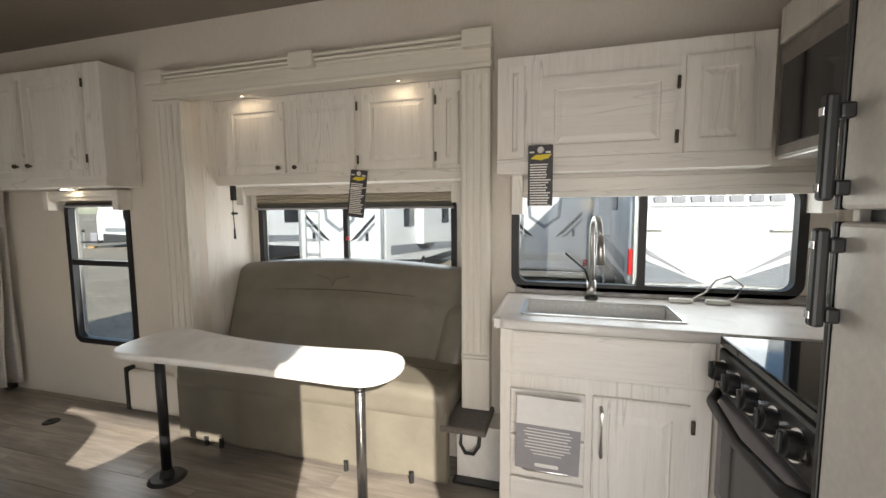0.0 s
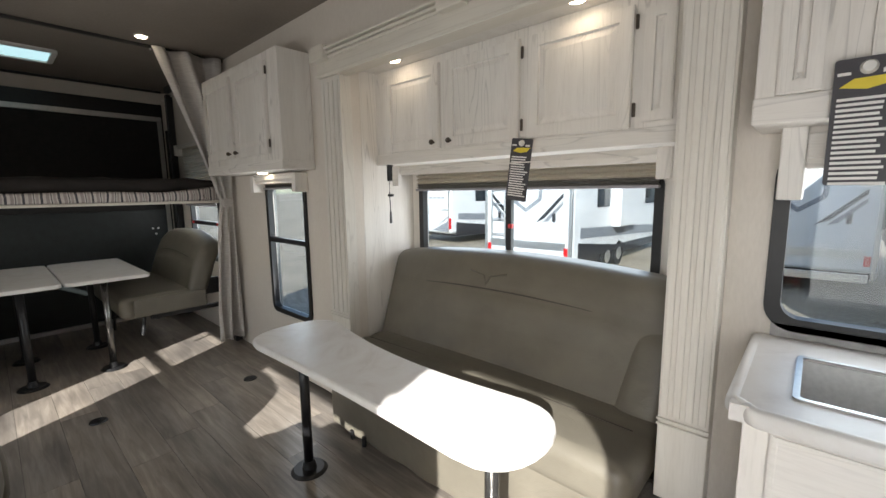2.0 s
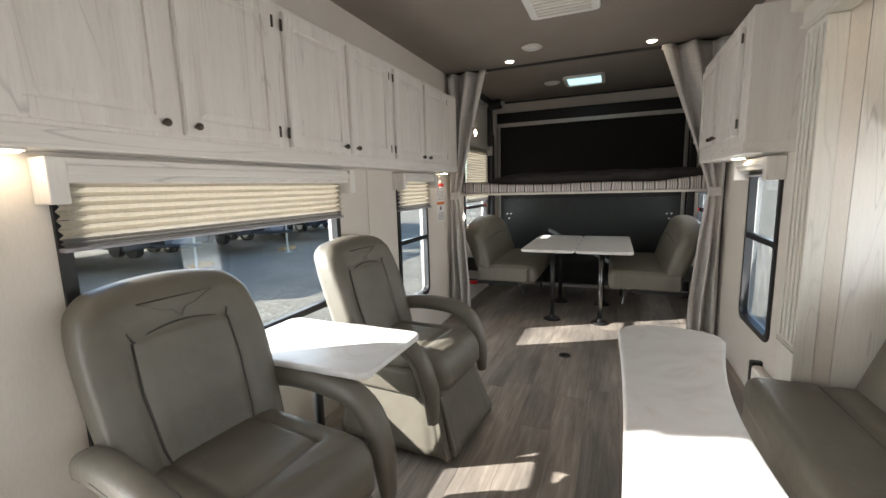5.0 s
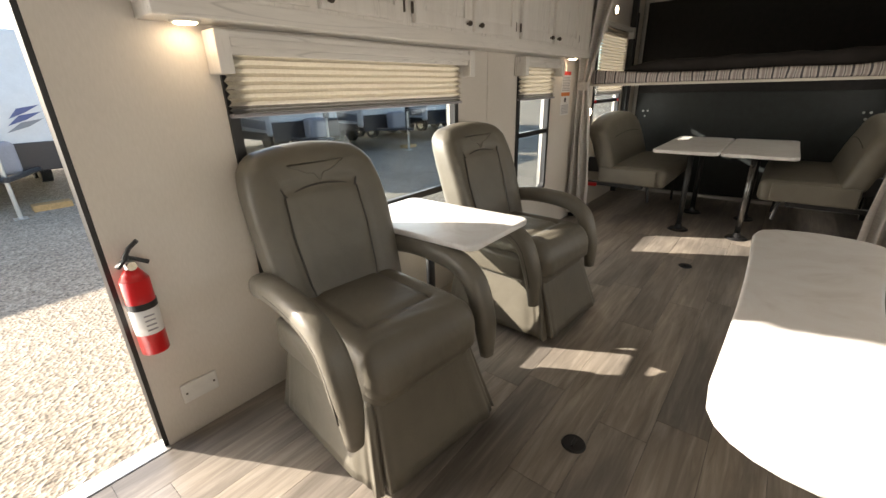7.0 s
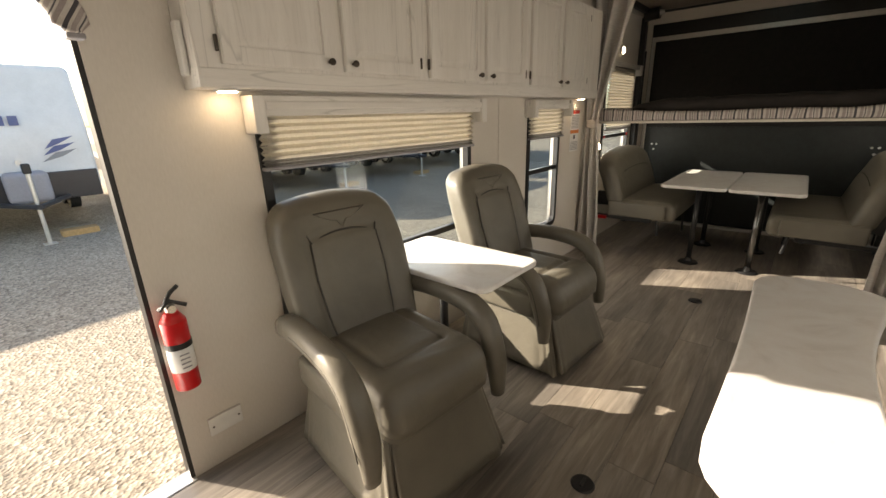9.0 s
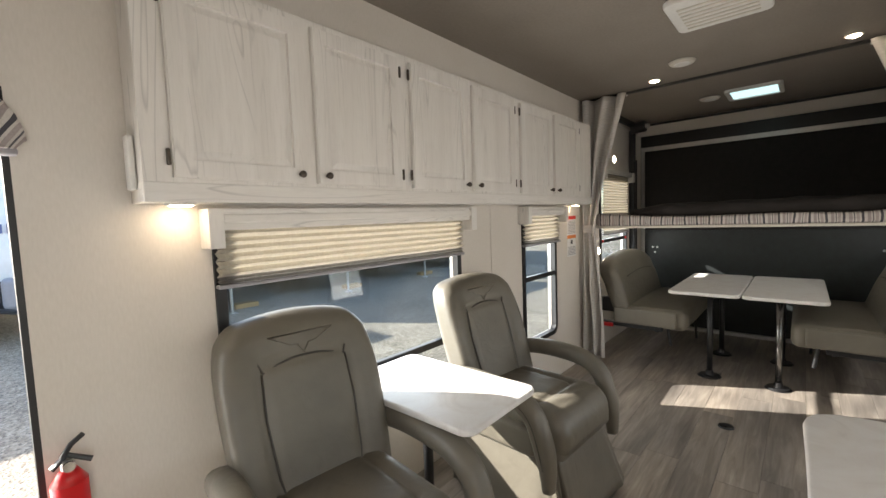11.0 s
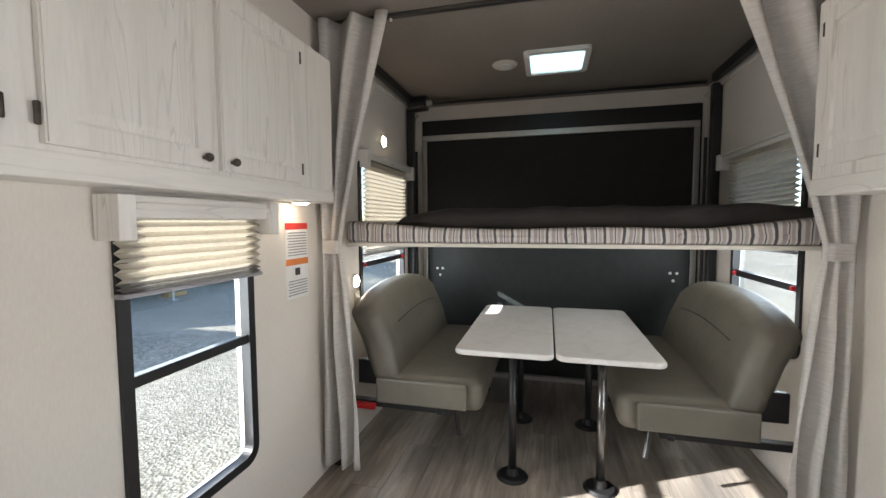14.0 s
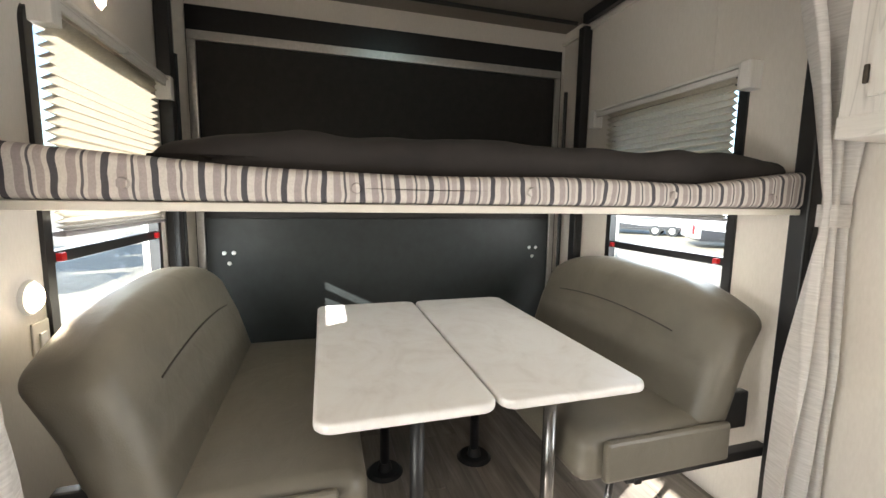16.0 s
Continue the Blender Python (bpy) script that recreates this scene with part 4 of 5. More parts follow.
seam(bk, [(scx - 0.05 + x, 2.645 + 0.33 * (z + 0.06), 0.875 + z) for x, z in wing], 0.004, "emblem")


# ---- tables ----
def pedestal(ob, x, y, top, black=True, r=0.022):
    leg = part("leg", tb((x, y, 0.012), (x, y, top), r, r, 20), BLACK if black else DARK_CHROME, ob, "", True)
    part("floor_flange", tb((x, y, 0.0), (x, y, 0.014), 0.085, 0.07, 28), BLACK, leg)
    part("collar", tb((x, y, 0.014), (x, y, 0.05), r + 0.012, r + 0.004, 20), BLACK, leg)
    part("top_flange", tb((x, y, top - 0.012), (x, y, top), 0.04, 0.075, 24), BLACK, leg)
    return leg


ob = base("sofa_table", (-0.45, 1.8, 0.0), "long white curved table on two posts before the sofa", "table")
out = []
for k in range(25):
    u = k / 24
    out.append((0.04 - 1.02 * u, 1.672 + 0.010 * math.sin(math.pi * u)))
for k in range(1, 12):
    a = math.pi * k / 12
    out.append((-0.98 - 0.135 * math.sin(a) ** 0.7, 1.862 - 0.187 * math.cos(a)))
for k in range(25):
    u = k / 24
    out.append((-0.98 + 1.03 * u, 2.05 - 0.055 * math.sin(math.pi * u) - 0.06 * u))
for k in range(1, 12):
    a = math.pi * k / 12
    out.append((0.05 + 0.155 * math.sin(a) ** 0.75, 1.831 + 0.159 * math.cos(a)))
part("tabletop", slab(out, 0.69, 0.72, 0.010), MARBLE, ob)
pedestal(ob, -1.072, 1.915, 0.6895)
leg = pedestal(ob, -0.02, 1.93, 0.6895, False)
for z in (0.60, 0.62, 0.56):
    part("leg_band", tb((-0.02, 1.93, z), (-0.02, 1.93, z + 0.008), 0.0245, 0.0245, 20), BLACK, leg)

ob = base("side_table", (-0.58, 0.48, 0.0), "white rounded table between the two chairs", "table")
part("tabletop", slab([(x - 0.585, y + 0.482) for x, y in rounded(0.47, 0.74, 0.05)], 0.655, 0.682, 0.009), MARBLE, ob)
pedestal(ob, -0.60, 0.42, 0.6545)

for cy, x0 in ((1.058, 0), (1.567, 1)):
    ob = base("dinette_table", (-3.74, cy, 0.0), "white marbled half of the dinette table on two posts", "table", "dinette table halves")
    part("tabletop", slab([(x - 3.745, y + cy) for x, y in rounded(1.19, 0.50, 0.05)], 0.685, 0.715, 0.010), MARBLE, ob)
    ly = 1.10 if x0 == 0 else 1.545
    for lx in (-3.28, -3.955):
        pedestal(ob, lx, ly, 0.6845, lx < -3.5 or x0 == 0)


# ---- armchairs ----
def armchair(name):
    """Built round its own base: faces +y, x to its sides."""
    ob = base(name, (0, 0, 0), "taupe leatherette captain chair with skirted base", "chair", "captain chairs")

    bm = bmesh.new()
    rings, N = [], 144
    for lv in range(9):
        f = lv / 8
        z = 0.335 - 0.295 * f
        ringv = []
        for k in range(N):
            a = 2 * math.pi * k / N
            c, sn = math.cos(a), math.sin(a)
            hx = 0.25 + 0.05 * f
            hy = (0.325 + 0.095 * f) if sn > 0 else (0.25 + 0.02 * f)
            ux, uy = (math.copysign(abs(v) ** 0.18, v) for v in (c, sn))
            corner = min(abs(a - 0.98), abs(a - math.pi + 0.98))
            fold = 1 + f * (0.016 * math.sin(11 * a + 0.6) + 0.010 * math.sin(23 * a)) - 0.085 * f ** 0.6 * math.exp(-(corner / 0.03) ** 2)
            zz = z + f * 0.008 * math.sin(7 * a)
            ringv.append(bm.verts.new((hx * ux * fold, hy * uy * fold, zz)))
        rings.append(ringv)
    for ra, rb in zip(rings, rings[1:]):
        for k in range(N):
            bm.faces.new((ra[k], ra[(k + 1) % N], rb[(k + 1) % N], rb[k]))
    bm.faces.new(rings[0])
    bm.faces.new(rings[-1])
    part("skirt", bm, LEATHER, ob, "loose skirt with folded corners", True)

    def cushion(q):
        top = q.z > 0
        panel = 0.012 * math.exp(-((abs(q.x) - 0.15) / 0.016) ** 2) * (q.y < 0.14) + 0.012 * math.exp(-((q.y - 0.14) / 0.016) ** 2) * (abs(q.x) < 0.15)
        dome = 0.020 * math.cos(3 * q.x) * math.cos(2.2 * q.y)
        ruck = 0.0035 * math.sin(95 * q.y + 3 * math.sin(9 * q.x)) * max(0.0, 1 - abs(q.y - 0.22) / 0.07)
        roll = -0.05 * max(0.0, q.y - 0.20) ** 2 / 0.012
        return q.x, q.y - 0.03 * (q.z < 0), q.z + (dome - panel + ruck + roll if top else -0.06 * max(0.0, q.y) / 0.3)

    part("seat", pad(0.49, 0.62, 0.19, 0.06, cushion, (0, 0.055, 0.415), 4, 40), LEATHER, ob, "", True)

    def lean(q):
        u, v = q.x / 0.27, (q.z + 0.36) / 0.72
        s = 0.90 + 0.12 * math.sin(math.pi * min(1, v * 0.8)) - 0.10 * (max(0, v - 0.70) / 0.30) ** 2
        wing_ = 0.040 * (max(0, abs(u) - 0.55) / 0.45) ** 1.5 * (1 - 0.6 * max(0, v - 0.6) / 0.4) if q.y > 0 else 0
        e_ = max(0.0, min(1.0, (v - 0.70) / 0.08))
        dip = 0.016 * (1 - e_) * math.exp(-((abs(u) - 0.60) / 0.05) ** 2) if q.y > 0 else 0
        dip += 0.016 * math.exp(-((v - 0.72 - 0.05 * (1 - u * u)) / 0.02) ** 2) if q.y > 0 and abs(u) < 0.6 else 0
        return q.x * s, q.y - 0.30 * (q.z + 0.30) + wing_ - dip, q.z - 0.035 * u * u * max(0.0, min(1.0, (q.z - 0.02) / 0.28)) ** 2

    bk = part("backrest", pad(0.56, 0.15, 0.67, 0.065, lean, (0, -0.17, 0.73), 5, 26), LEATHER, ob, "", True)

    def on_back(x, z, off=0.0755):
        zz = z - 0.775
        return x, -0.17 - 0.30 * (zz + 0.30) + off + 0.003, z - 0.06

    seam(bk, [on_back(x, 0.945 + 0.03 * (1 - (x / 0.15) ** 2), 0.067) for x in np.linspace(-0.15, 0.15, 12)], 0.004)
    for s in (-1, 1):
        seam(bk, [on_back(s * 0.155, 0.945, 0.068), on_back(s * 0.162, 0.80, 0.068), on_back(s * 0.15, 0.62, 0.068), on_back(s * 0.13, 0.52, 0.07)], 0.004)
        seam(bk, [on_back(s * 0.15, 0.945, 0.068), on_back(s * 0.185, 1.03, 0.068)], 0.004)
    seam(bk, [on_back(x, z, 0.0755) for x, z in ((-0.12, 1.055), (-0.05, 1.02), (-0.02, 1.015), (0.0, 0.985), (0.02, 1.015), (0.05, 1.02), (0.12, 1.055), (-0.12, 1.055))], 0.003, "emblem")
    for s in (-1, 1):
        P = [(s * 0.307, -0.21, 0.600), (s * 0.312, -0.08, 0.618), (s * 0.317, 0.07, 0.616), (s * 0.320, 0.19, 0.596), (s * 0.320, 0.268, 0.540), (s * 0.318, 0.305, 0.45), (s * 0.315, 0.33, 0.34), (s * 0.314, 0.342, 0.235)]
        fine = []
        for i in range(len(P) - 1):
            for t_ in (0, 0.34, 0.67):
                p0, p1, p2, p3 = (Vector(P[max(0, min(len(P) - 1, i + d_))]) for d_ in (-1, 0, 1, 2))
                fine.append(0.5 * (2 * p1 + (p2 - p0) * t_ + (2 * p0 - 5 * p1 + 4 * p2 - p3) * t_ ** 2 + (3 * p1 - p0 - 3 * p2 + p3) * t_ ** 3))
        fine.append(Vector(P[-1]))
        am = sweep(fine, oval(0.045, 0.043, 16, 2.6))
        for v in am.verts:
            w_ = max(0.0, min(1.0, (0.40 - v.co.z) / 0.17))
            mid_ = Vector((s * 0.322, 0.322 - 0.02 * (v.co.z - 0.3), v.co.z))
            v.co = v.co.lerp(mid_, 0.42 * w_)
        arm = part("armrest", am, LEATHER, ob, "", True)
        seam(arm, [(p.x + s * 0.044, p.y, p.z) for p in fine[3:-3]], 0.0022)
        part("side_panel", pad(0.05, 0.46, 0.13, 0.022, None, (s * 0.262, 0.01, 0.385), 3, 4), LEATHER, ob, "", True)
    for sx in (-0.18, 0.18):
        for sy in (-0.2, 0.2):
            part("foot", tb((sx, sy, 0.0), (sx, sy, 0.03), 0.02), BLACK, ob)
    return ob


c1 = armchair("armchair")
c1.location = (-0.065, 0.56, 0.0)
c1.rotation_euler = (0, 0, radians(-6))
c2 = copy_thing(c1, pose(-1.17, 0.575, 0, 0, 0, -4))


# ---- dinette benches ----
def bench(wall_y, inn, tag):
    ob = base("dinette_bench", (-3.8, wall_y, 0.25), tag, "bench", "dinette benches")
    X0, X1 = -4.42, -3.20
    xl, xm = X1 - X0, (X0 + X1) / 2
    y = lambda d_: wall_y + inn * d_
    part("seat", pad(xl, 0.60, 0.17, 0.055, lambda q: (q.x, q.y, q.z + (0.02 * math.cos(2.3 * q.x) * math.cos(3 * q.y) if q.z > 0 else 0)), (xm, y(0.55), 0.44), 4, 12), LEATHER, ob, "", True)

    def tilt(q):
        u = 2 * q.x / xl
        near = -inn * q.y
        dp = 0.010 * math.exp(-((q.z - 0.05 + 0.05 * u * u) / 0.018) ** 2) * (abs(u) < 0.8) if near < 0 else 0
        return q.x, q.y - inn * (0.31 * (q.z + 0.2) + dp - 0.012 * math.cos(1.4 * u) * (near < 0)), q.z + (0.03 * (1 - u * u) - 0.10 * abs(u) ** 3.5) * max(0, q.z) / 0.25

    bk = part("backrest", pad(xl, 0.17, 0.50, 0.06, tilt, (xm, y(0.30), 0.71), 4, 16), LEATHER, ob, "", True)
    seam(bk, [(xm + u * 0.40, y(0.385 - 0.078 + 0.006 * math.cos(u)), 0.775 + 0.03 * (1 - u * u)) for u in np.linspace(-1, 1, 14)], 0.003)
    part("end_flap", bx(X1 - 0.002, X1 + 0.028, y(0.26), y(0.77), 0.375, 0.515, 0.012), LEATHER, ob, "", False)
    part("rail", bx(X1 - 0.05, X1 - 0.005, y(0.02), y(0.66), 0.335, 0.37, 0.004), BLACK, ob)
    part("rear_rail", bx(X0 + 0.01, X0 + 0.05, y(0.02), y(0.66), 0.335, 0.37, 0.004), BLACK, ob)
    part("long_rail", bx(X0, X1, y(0.60), y(0.63), 0.33, 0.355, 0.004), BLACK, ob)
    if inn > 0:
        part("release_handle", bx(X1 - 0.01, X1 + 0.02, y(0.13), y(0.25), 0.325, 0.36, 0.008), RED, ob, "red release handle")
    part("back_bracket", bx(X1 - 0.05, X1 - 0.012, y(0.14), y(0.28), 0.46, 0.60, 0.008), BLACK, ob)
    for x in (X1 - 0.03, X0 + 0.03):
        part("leg", tb((x, y(0.72), 0.0 if x < -4 else 0.22), (x, y(0.70), 0.36), 0.012), BLACK, ob)
    return ob


bench(YD, 1, "taupe fold-down dinette bench against the door-side wall")
bench(YS, -1, "taupe fold-down dinette bench against the street-side wall")

# ---- bed lift ----
ob = base("lift_bed", (-3.8, 1.28, 0.0), "raised bunk bed with striped mattress and black cover", "bed")


def edge(q):
    lift = 0.045 * max(0, abs(q.y + 0.0) - 0.65) / 0.45
    return q.x, q.y, q.z + (lift if q.z > 0 else 0) + 0.004 * math.sin(7 * q.y) * (q.z > 0)


part("mattress", pad(1.28, 2.22, 0.075, 0.022, edge, (-3.80, 1.315, 1.297), 3, 26), TICKING, ob, "striped ticking mattress edge", True)
part("bed_deck", bx(-4.44, -3.165, 0.21, 2.43, 1.238, 1.258, 0.003), CREAM, ob)


def lumps(q):
    n1 = noise.noise(Vector((q.x * 2.2, q.y * 1.6, 3.0)))
    n2 = noise.noise(Vector((q.x * 9, q.y * 7, 1.0)))
    fall = max(0.0, -q.y - 0.62) / 0.37
    return q.x + 0.02 * n2, q.y, q.z + (0.03 * n1 + 0.014 * n2 + 0.012 - 0.075 * fall ** 1.5 if q.z > 0 else 0)


part("bed_cover", pad(1.16, 1.96, 0.12, 0.05, lumps, (-3.80, 1.44, 1.365), 4, 40), BEDDING, ob, "rumpled black bed cover", True)
for y in (0.45, 0.92, 1.38, 1.85, 2.25):
    part("button", tb((-3.162, y, 1.295), (-3.152, y, 1.295), 0.014, 0.011), TICKING, ob)
for x in (-3.17, -4.50):
    for y, s in ((YD + 0.035, 1), (YS - 0.035, -1)):
        p = part("lift_post", bx(x - 0.03, x + 0.03, y - 0.03, y + 0.03, 0.0, ZC - 0.065, 0.006), BLACK, ob, "black steel lift post")
        part("post_slot", bx(x + 0.0305, x + 0.033, y - 0.006, y + 0.006, 0.1, 1.2, 0), PLASTIC, p)
for y in (YD + 0.06, YS - 0.06):
    part("top_beam", bx(-4.47, -3.14, y - 0.02, y + 0.02, ZC - 0.06, ZC - 0.002, 0.004), BLACK, ob)
part("cross_shaft", tb((-4.50, YD + 0.1, ZC - 0.05), (-4.50, YS - 0.1, ZC - 0.05), 0.012), BLACK, ob)
m_ = part("lift_motor", tb((-4.43, YD + 0.05, ZC - 0.075), (-4.43, YD + 0.20, ZC - 0.065), 0.06), BLACK, ob)
part("motor_cap", tb((-4.43, YD + 0.201, ZC - 0.065), (-4.43, YD + 0.24, ZC - 0.063), 0.028, 0.02), ALU, m_)

# ---- ramp door ----
ob = base("ramp_door", (-4.8, 1.3, 0.0), "black rear ramp door with aluminium edging, closed", "door")
ob["kind"] = "structure"
RX = XR - 0.058
part("surround", bx(RX, RX + 0.03, 0.16, 2.42, 0.0, 2.275, 0.003), BLACK, ob)
part("upper_panel", bx(RX + 0.031, RX + 0.045, 0.21, 2.36, 1.15, 2.09, 0.002), RAMP_BOARD, ob)
part("lower_panel", bx(RX + 0.031, RX + 0.045, 0.21, 2.36, 0.0, 1.148, 0.002), RAMP_LOW, ob, "dark green-black lower panel")
part("edge_trim", bx(RX + 0.031, RX + 0.055, 0.17, 2.40, 2.092, 2.14, 0.003), ALU, ob, "aluminium edge")
for y in (0.17, 2.362):
    part("edge_trim", bx(RX + 0.031, RX + 0.055, y, y + 0.038, 0.0, 2.09, 0.003), ALU, ob, "aluminium edge")
part("sill_trim", bx(RX + 0.05, RX + 0.10, 0.17, 2.40, 0.0, 0.035, 0.003), ALU, ob)
for y, s in ((0.30, 1), (2.27, -1)):
    for dy, z in ((0, 0.95), (0.05 * s, 0.95), (0.025 * s, 0.89)):
        part("bolt", tb((RX + 0.045, y + dy, z), (RX + 0.052, y + dy, z), 0.012, 0.009), ALU, ob)
for y in (0.12, 2.43):
    part("gas_strut", tb((RX + 0.08, y, 0.4), (RX + 0.08, y, 2.0), 0.012), BLACK, ob)
structure("trim_rear_side", bx(RX + 0.01, RX + 0.02, YD + 0.003, 0.158, 0.0, 2.3, 0), CREAM, "cream strip beside the ramp door")
for y, d_ in ((YD + 0.012, 1), (YS - 0.012, -1)):
    structure("trim_wall_ceiling", bx(-4.85, -3.14, y - 0.01, y + 0.01, ZC - 0.085, ZC - 0.062, 0.002), CREAM, "cream corner trim under the ceiling")


# ---- curtains ----
def curtain(wall_y, inn, top_far, label):
    """Cloth gathered in folds, drawn to the wall by a tie-back."""
    ob = base("curtain", (-3.06, wall_y, 0.07), label, "curtain", "garage curtains")
    bm = bmesh.new()
    rows = []
    N, Z = 90, np.linspace(0.07, ZC - 0.022, 44)
    for z in Z:
        tie = 1.24
        if z > tie:
            f = (z - tie) / (ZC - tie)
            near, far = 0.03, 0.13 + (top_far - 0.13) * f ** 1.05
        else:
            f = (tie - z) / tie
            near, far = 0.03, 0.13 + 0.10 * min(1, f * 1.4) ** 0.8
        amp = 0.012 + 0.034 * min(1, abs(z - tie) * 2.0)
        row = []
        for k in range(N):
            u = k / (N - 1)
            w = u + 0.03 * math.sin(5 * z + 9 * u)
            fold = math.sin(w * 2 * math.pi * 2.4) * amp + 0.16 * amp * math.sin(w * 2 * math.pi * 6 + 3 * z)
            row.append(bm.verts.new((-3.06 + fold, wall_y + inn * (near + (far - near) * u), z)))
        rows.append(row)
    for a, b in zip(rows, rows[1:]):
        for k in range(N - 1):
            bm.faces.new((a[k], a[k + 1], b[k + 1], b[k]))
    c = part("cloth", bm, CURTAIN, ob, "", True)
    so = c.modifiers.new("thickness", "SOLIDIFY")
    so.thickness = 0.003
    part("tie_back", ring(rounded(0.055, 0.105, 0.026), rounded(0.048, 0.098, 0.023), 0.07, Matrix.Translation((-3.06, wall_y + inn * 0.08, 1.205))), CURTAIN, ob)
    for k in range(6):
        u = k / 5
        part("glider", bx(-3.125, -3.115, wall_y + inn * (0.05 + (top_far - 0.07) * u) - 0.006, wall_y + inn * (0.05 + (top_far - 0.07) * u) + 0.006, ZC - 0.035, ZC - 0.0205, 0.002), WHITE, ob)
    return ob


curtain(YD, 1, 0.42, "pale grey woven curtain tied back at the door side")
curtain(YS, -1, 0.52, "pale grey woven curtain tied back at the street side")

# ---- small things on the door wall ----
ob = base("fire_extinguisher", (0.535, YD + 0.05, 0.43), "red fire extinguisher in a wall bracket by the door", "fire extinguisher")
ex, ey = 0.54, YD + 0.048
part("bottle", tb((ex, ey, 0.435), (ex, ey, 0.70), 0.041, 0.041, 28), RED, ob, "", True)
part("shoulder", tb((ex, ey, 0.70), (ex, ey, 0.735), 0.041, 0.020, 28), RED, ob, "", True)
part("label_band", tb((ex, ey, 0.51), (ex, ey, 0.615), 0.0418, 0.0418, 28), PAPER, ob, "white printed label", True)
part("strap", tb((ex, ey, 0.60), (ex, ey, 0.622), 0.0432, 0.0432, 28), BLACK, ob)
part("neck", tb((ex, ey, 0.735), (ex, ey, 0.765), 0.016, 0.016), STEEL, ob)
part("lever", sweep([(ex + 0.035, ey + 0.01, 0.75), (ex, ey, 0.775), (ex - 0.05, ey + 0.01, 0.745)], oval(0.009, 0.007, 8)), BLACK, ob)
part("carry_handle", sweep([(ex + 0.01, ey, 0.77), (ex - 0.01, ey, 0.80), (ex - 0.035, ey + 0.01, 0.822)], oval(0.010, 0.007, 8)), BLACK, ob)
part("gauge", tb((ex, ey + 0.017, 0.75), (ex, ey + 0.028, 0.75), 0.014), CHROME, ob)
for k in range(4):
    part("print_line", bx(ex - 0.015, ex + 0.015, ey + 0.0412, ey + 0.0424, 0.525 + k * 0.017, 0.530 + k * 0.017, 0), GREY_INK, ob)
ob = base("outlet_plate", (0.435, YD, 0.14), "cream rectangular cover plate low on the wall", "plate")
part("plate", bx(0.37, 0.50, YD + 0.0005, YD + 0.012, 0.145, 0.225, 0.004), WHITE, ob)
for x in (0.385, 0.485):
    part("screw", tb((x, YD + 0.012, 0.185), (x, YD + 0.014, 0.185), 0.004), BRONZE, ob)
ob = base("switch_box", (0.345, 0.17, 1.50), "small white switch strip on the cabinet end", "switch")
part("case", bx(0.332, 0.35, 0.14, 0.185, 1.50, 1.66, 0.006), WHITE, ob)
ob = base("warning_label", (-2.86, YD, 1.0), "white warning label with red and orange headings", "label")
part("sheet", bx(-2.955, -2.775, YD + 0.0005, YD + 0.0015, 1.005, 1.365, 0), PAPER, ob)
part("red_heading", bx(-2.955, -2.775, YD + 0.0018, YD + 0.0024, 1.335, 1.365, 0), RED_INK, ob)
part("orange_heading", bx(-2.955, -2.775, YD + 0.0018, YD + 0.0024, 1.165, 1.195, 0), ORANGE_INK, ob)
for k in range(9):
    part("print_line", bx(-2.945, -2.79 - 0.004 * (k % 3), YD + 0.0018, YD + 0.0024, 1.21 + k * 0.0132, 1.2155 + k * 0.0132, 0), GREY_INK, ob)
for k in range(6):
    part("print_line", bx(-2.945, -2.79 - 0.005 * (k % 2), YD + 0.0018, YD + 0.0024, 1.02 + k * 0.0132, 1.0255 + k * 0.0132, 0), GREY_INK, ob)
part("pictogram", bx(-2.885, -2.845, YD + 0.0018, YD + 0.0024, 1.115, 1.15, 0), DARK_CARD, ob)
ob = base("light_switch", (-3.50, YD, 0.85), "small cream double switch plate", "switch")
part("plate", bx(-3.53, -3.46, YD + 0.0005, YD + 0.007, 0.82, 0.93, 0.003), CREAM, ob)
part("rocker", bx(-3.51, -3.48, YD + 0.0075, YD + 0.013, 0.85, 0.90, 0.003), WHITE, ob)
for x, y in ((-2.392, 1.319), (-0.349, 1.311), (-2.28, 2.15)):
    ob = base("floor_socket", (x, y, 0.0), "black round floor anchor cap", "cap", "floor anchor caps")
    part("disc", tb((x, y, 0.0), (x, y, 0.007), 0.045, 0.04, 28), PLASTIC, ob)
    part("slot", bx(x - 0.022, x + 0.022, y - 0.006, y + 0.006, 0.0072, 0.011, 0.002), BLACK, ob)

for x in (-3.62,):
    structure("trim_wall_joint", bx(x - 0.012, x + 0.012, YD + 0.0005, YD + 0.004, 1.84, ZC - 0.09, 0.001), WALL, "linen-textured batten over a wall board joint")
    structure("trim_wall_joint_street", bx(x - 0.012, x + 0.012, YS - 0.004, YS - 0.0005, 1.84, ZC - 0.09, 0.001), WALL, "linen-textured batten over a wall board joint")
structure("trim_wall_joint_chairs", bx(-1.62, -1.596, YD + 0.0005, YD + 0.004, 0.0, 1.46, 0.001), WALL, "linen-textured batten between the windows")

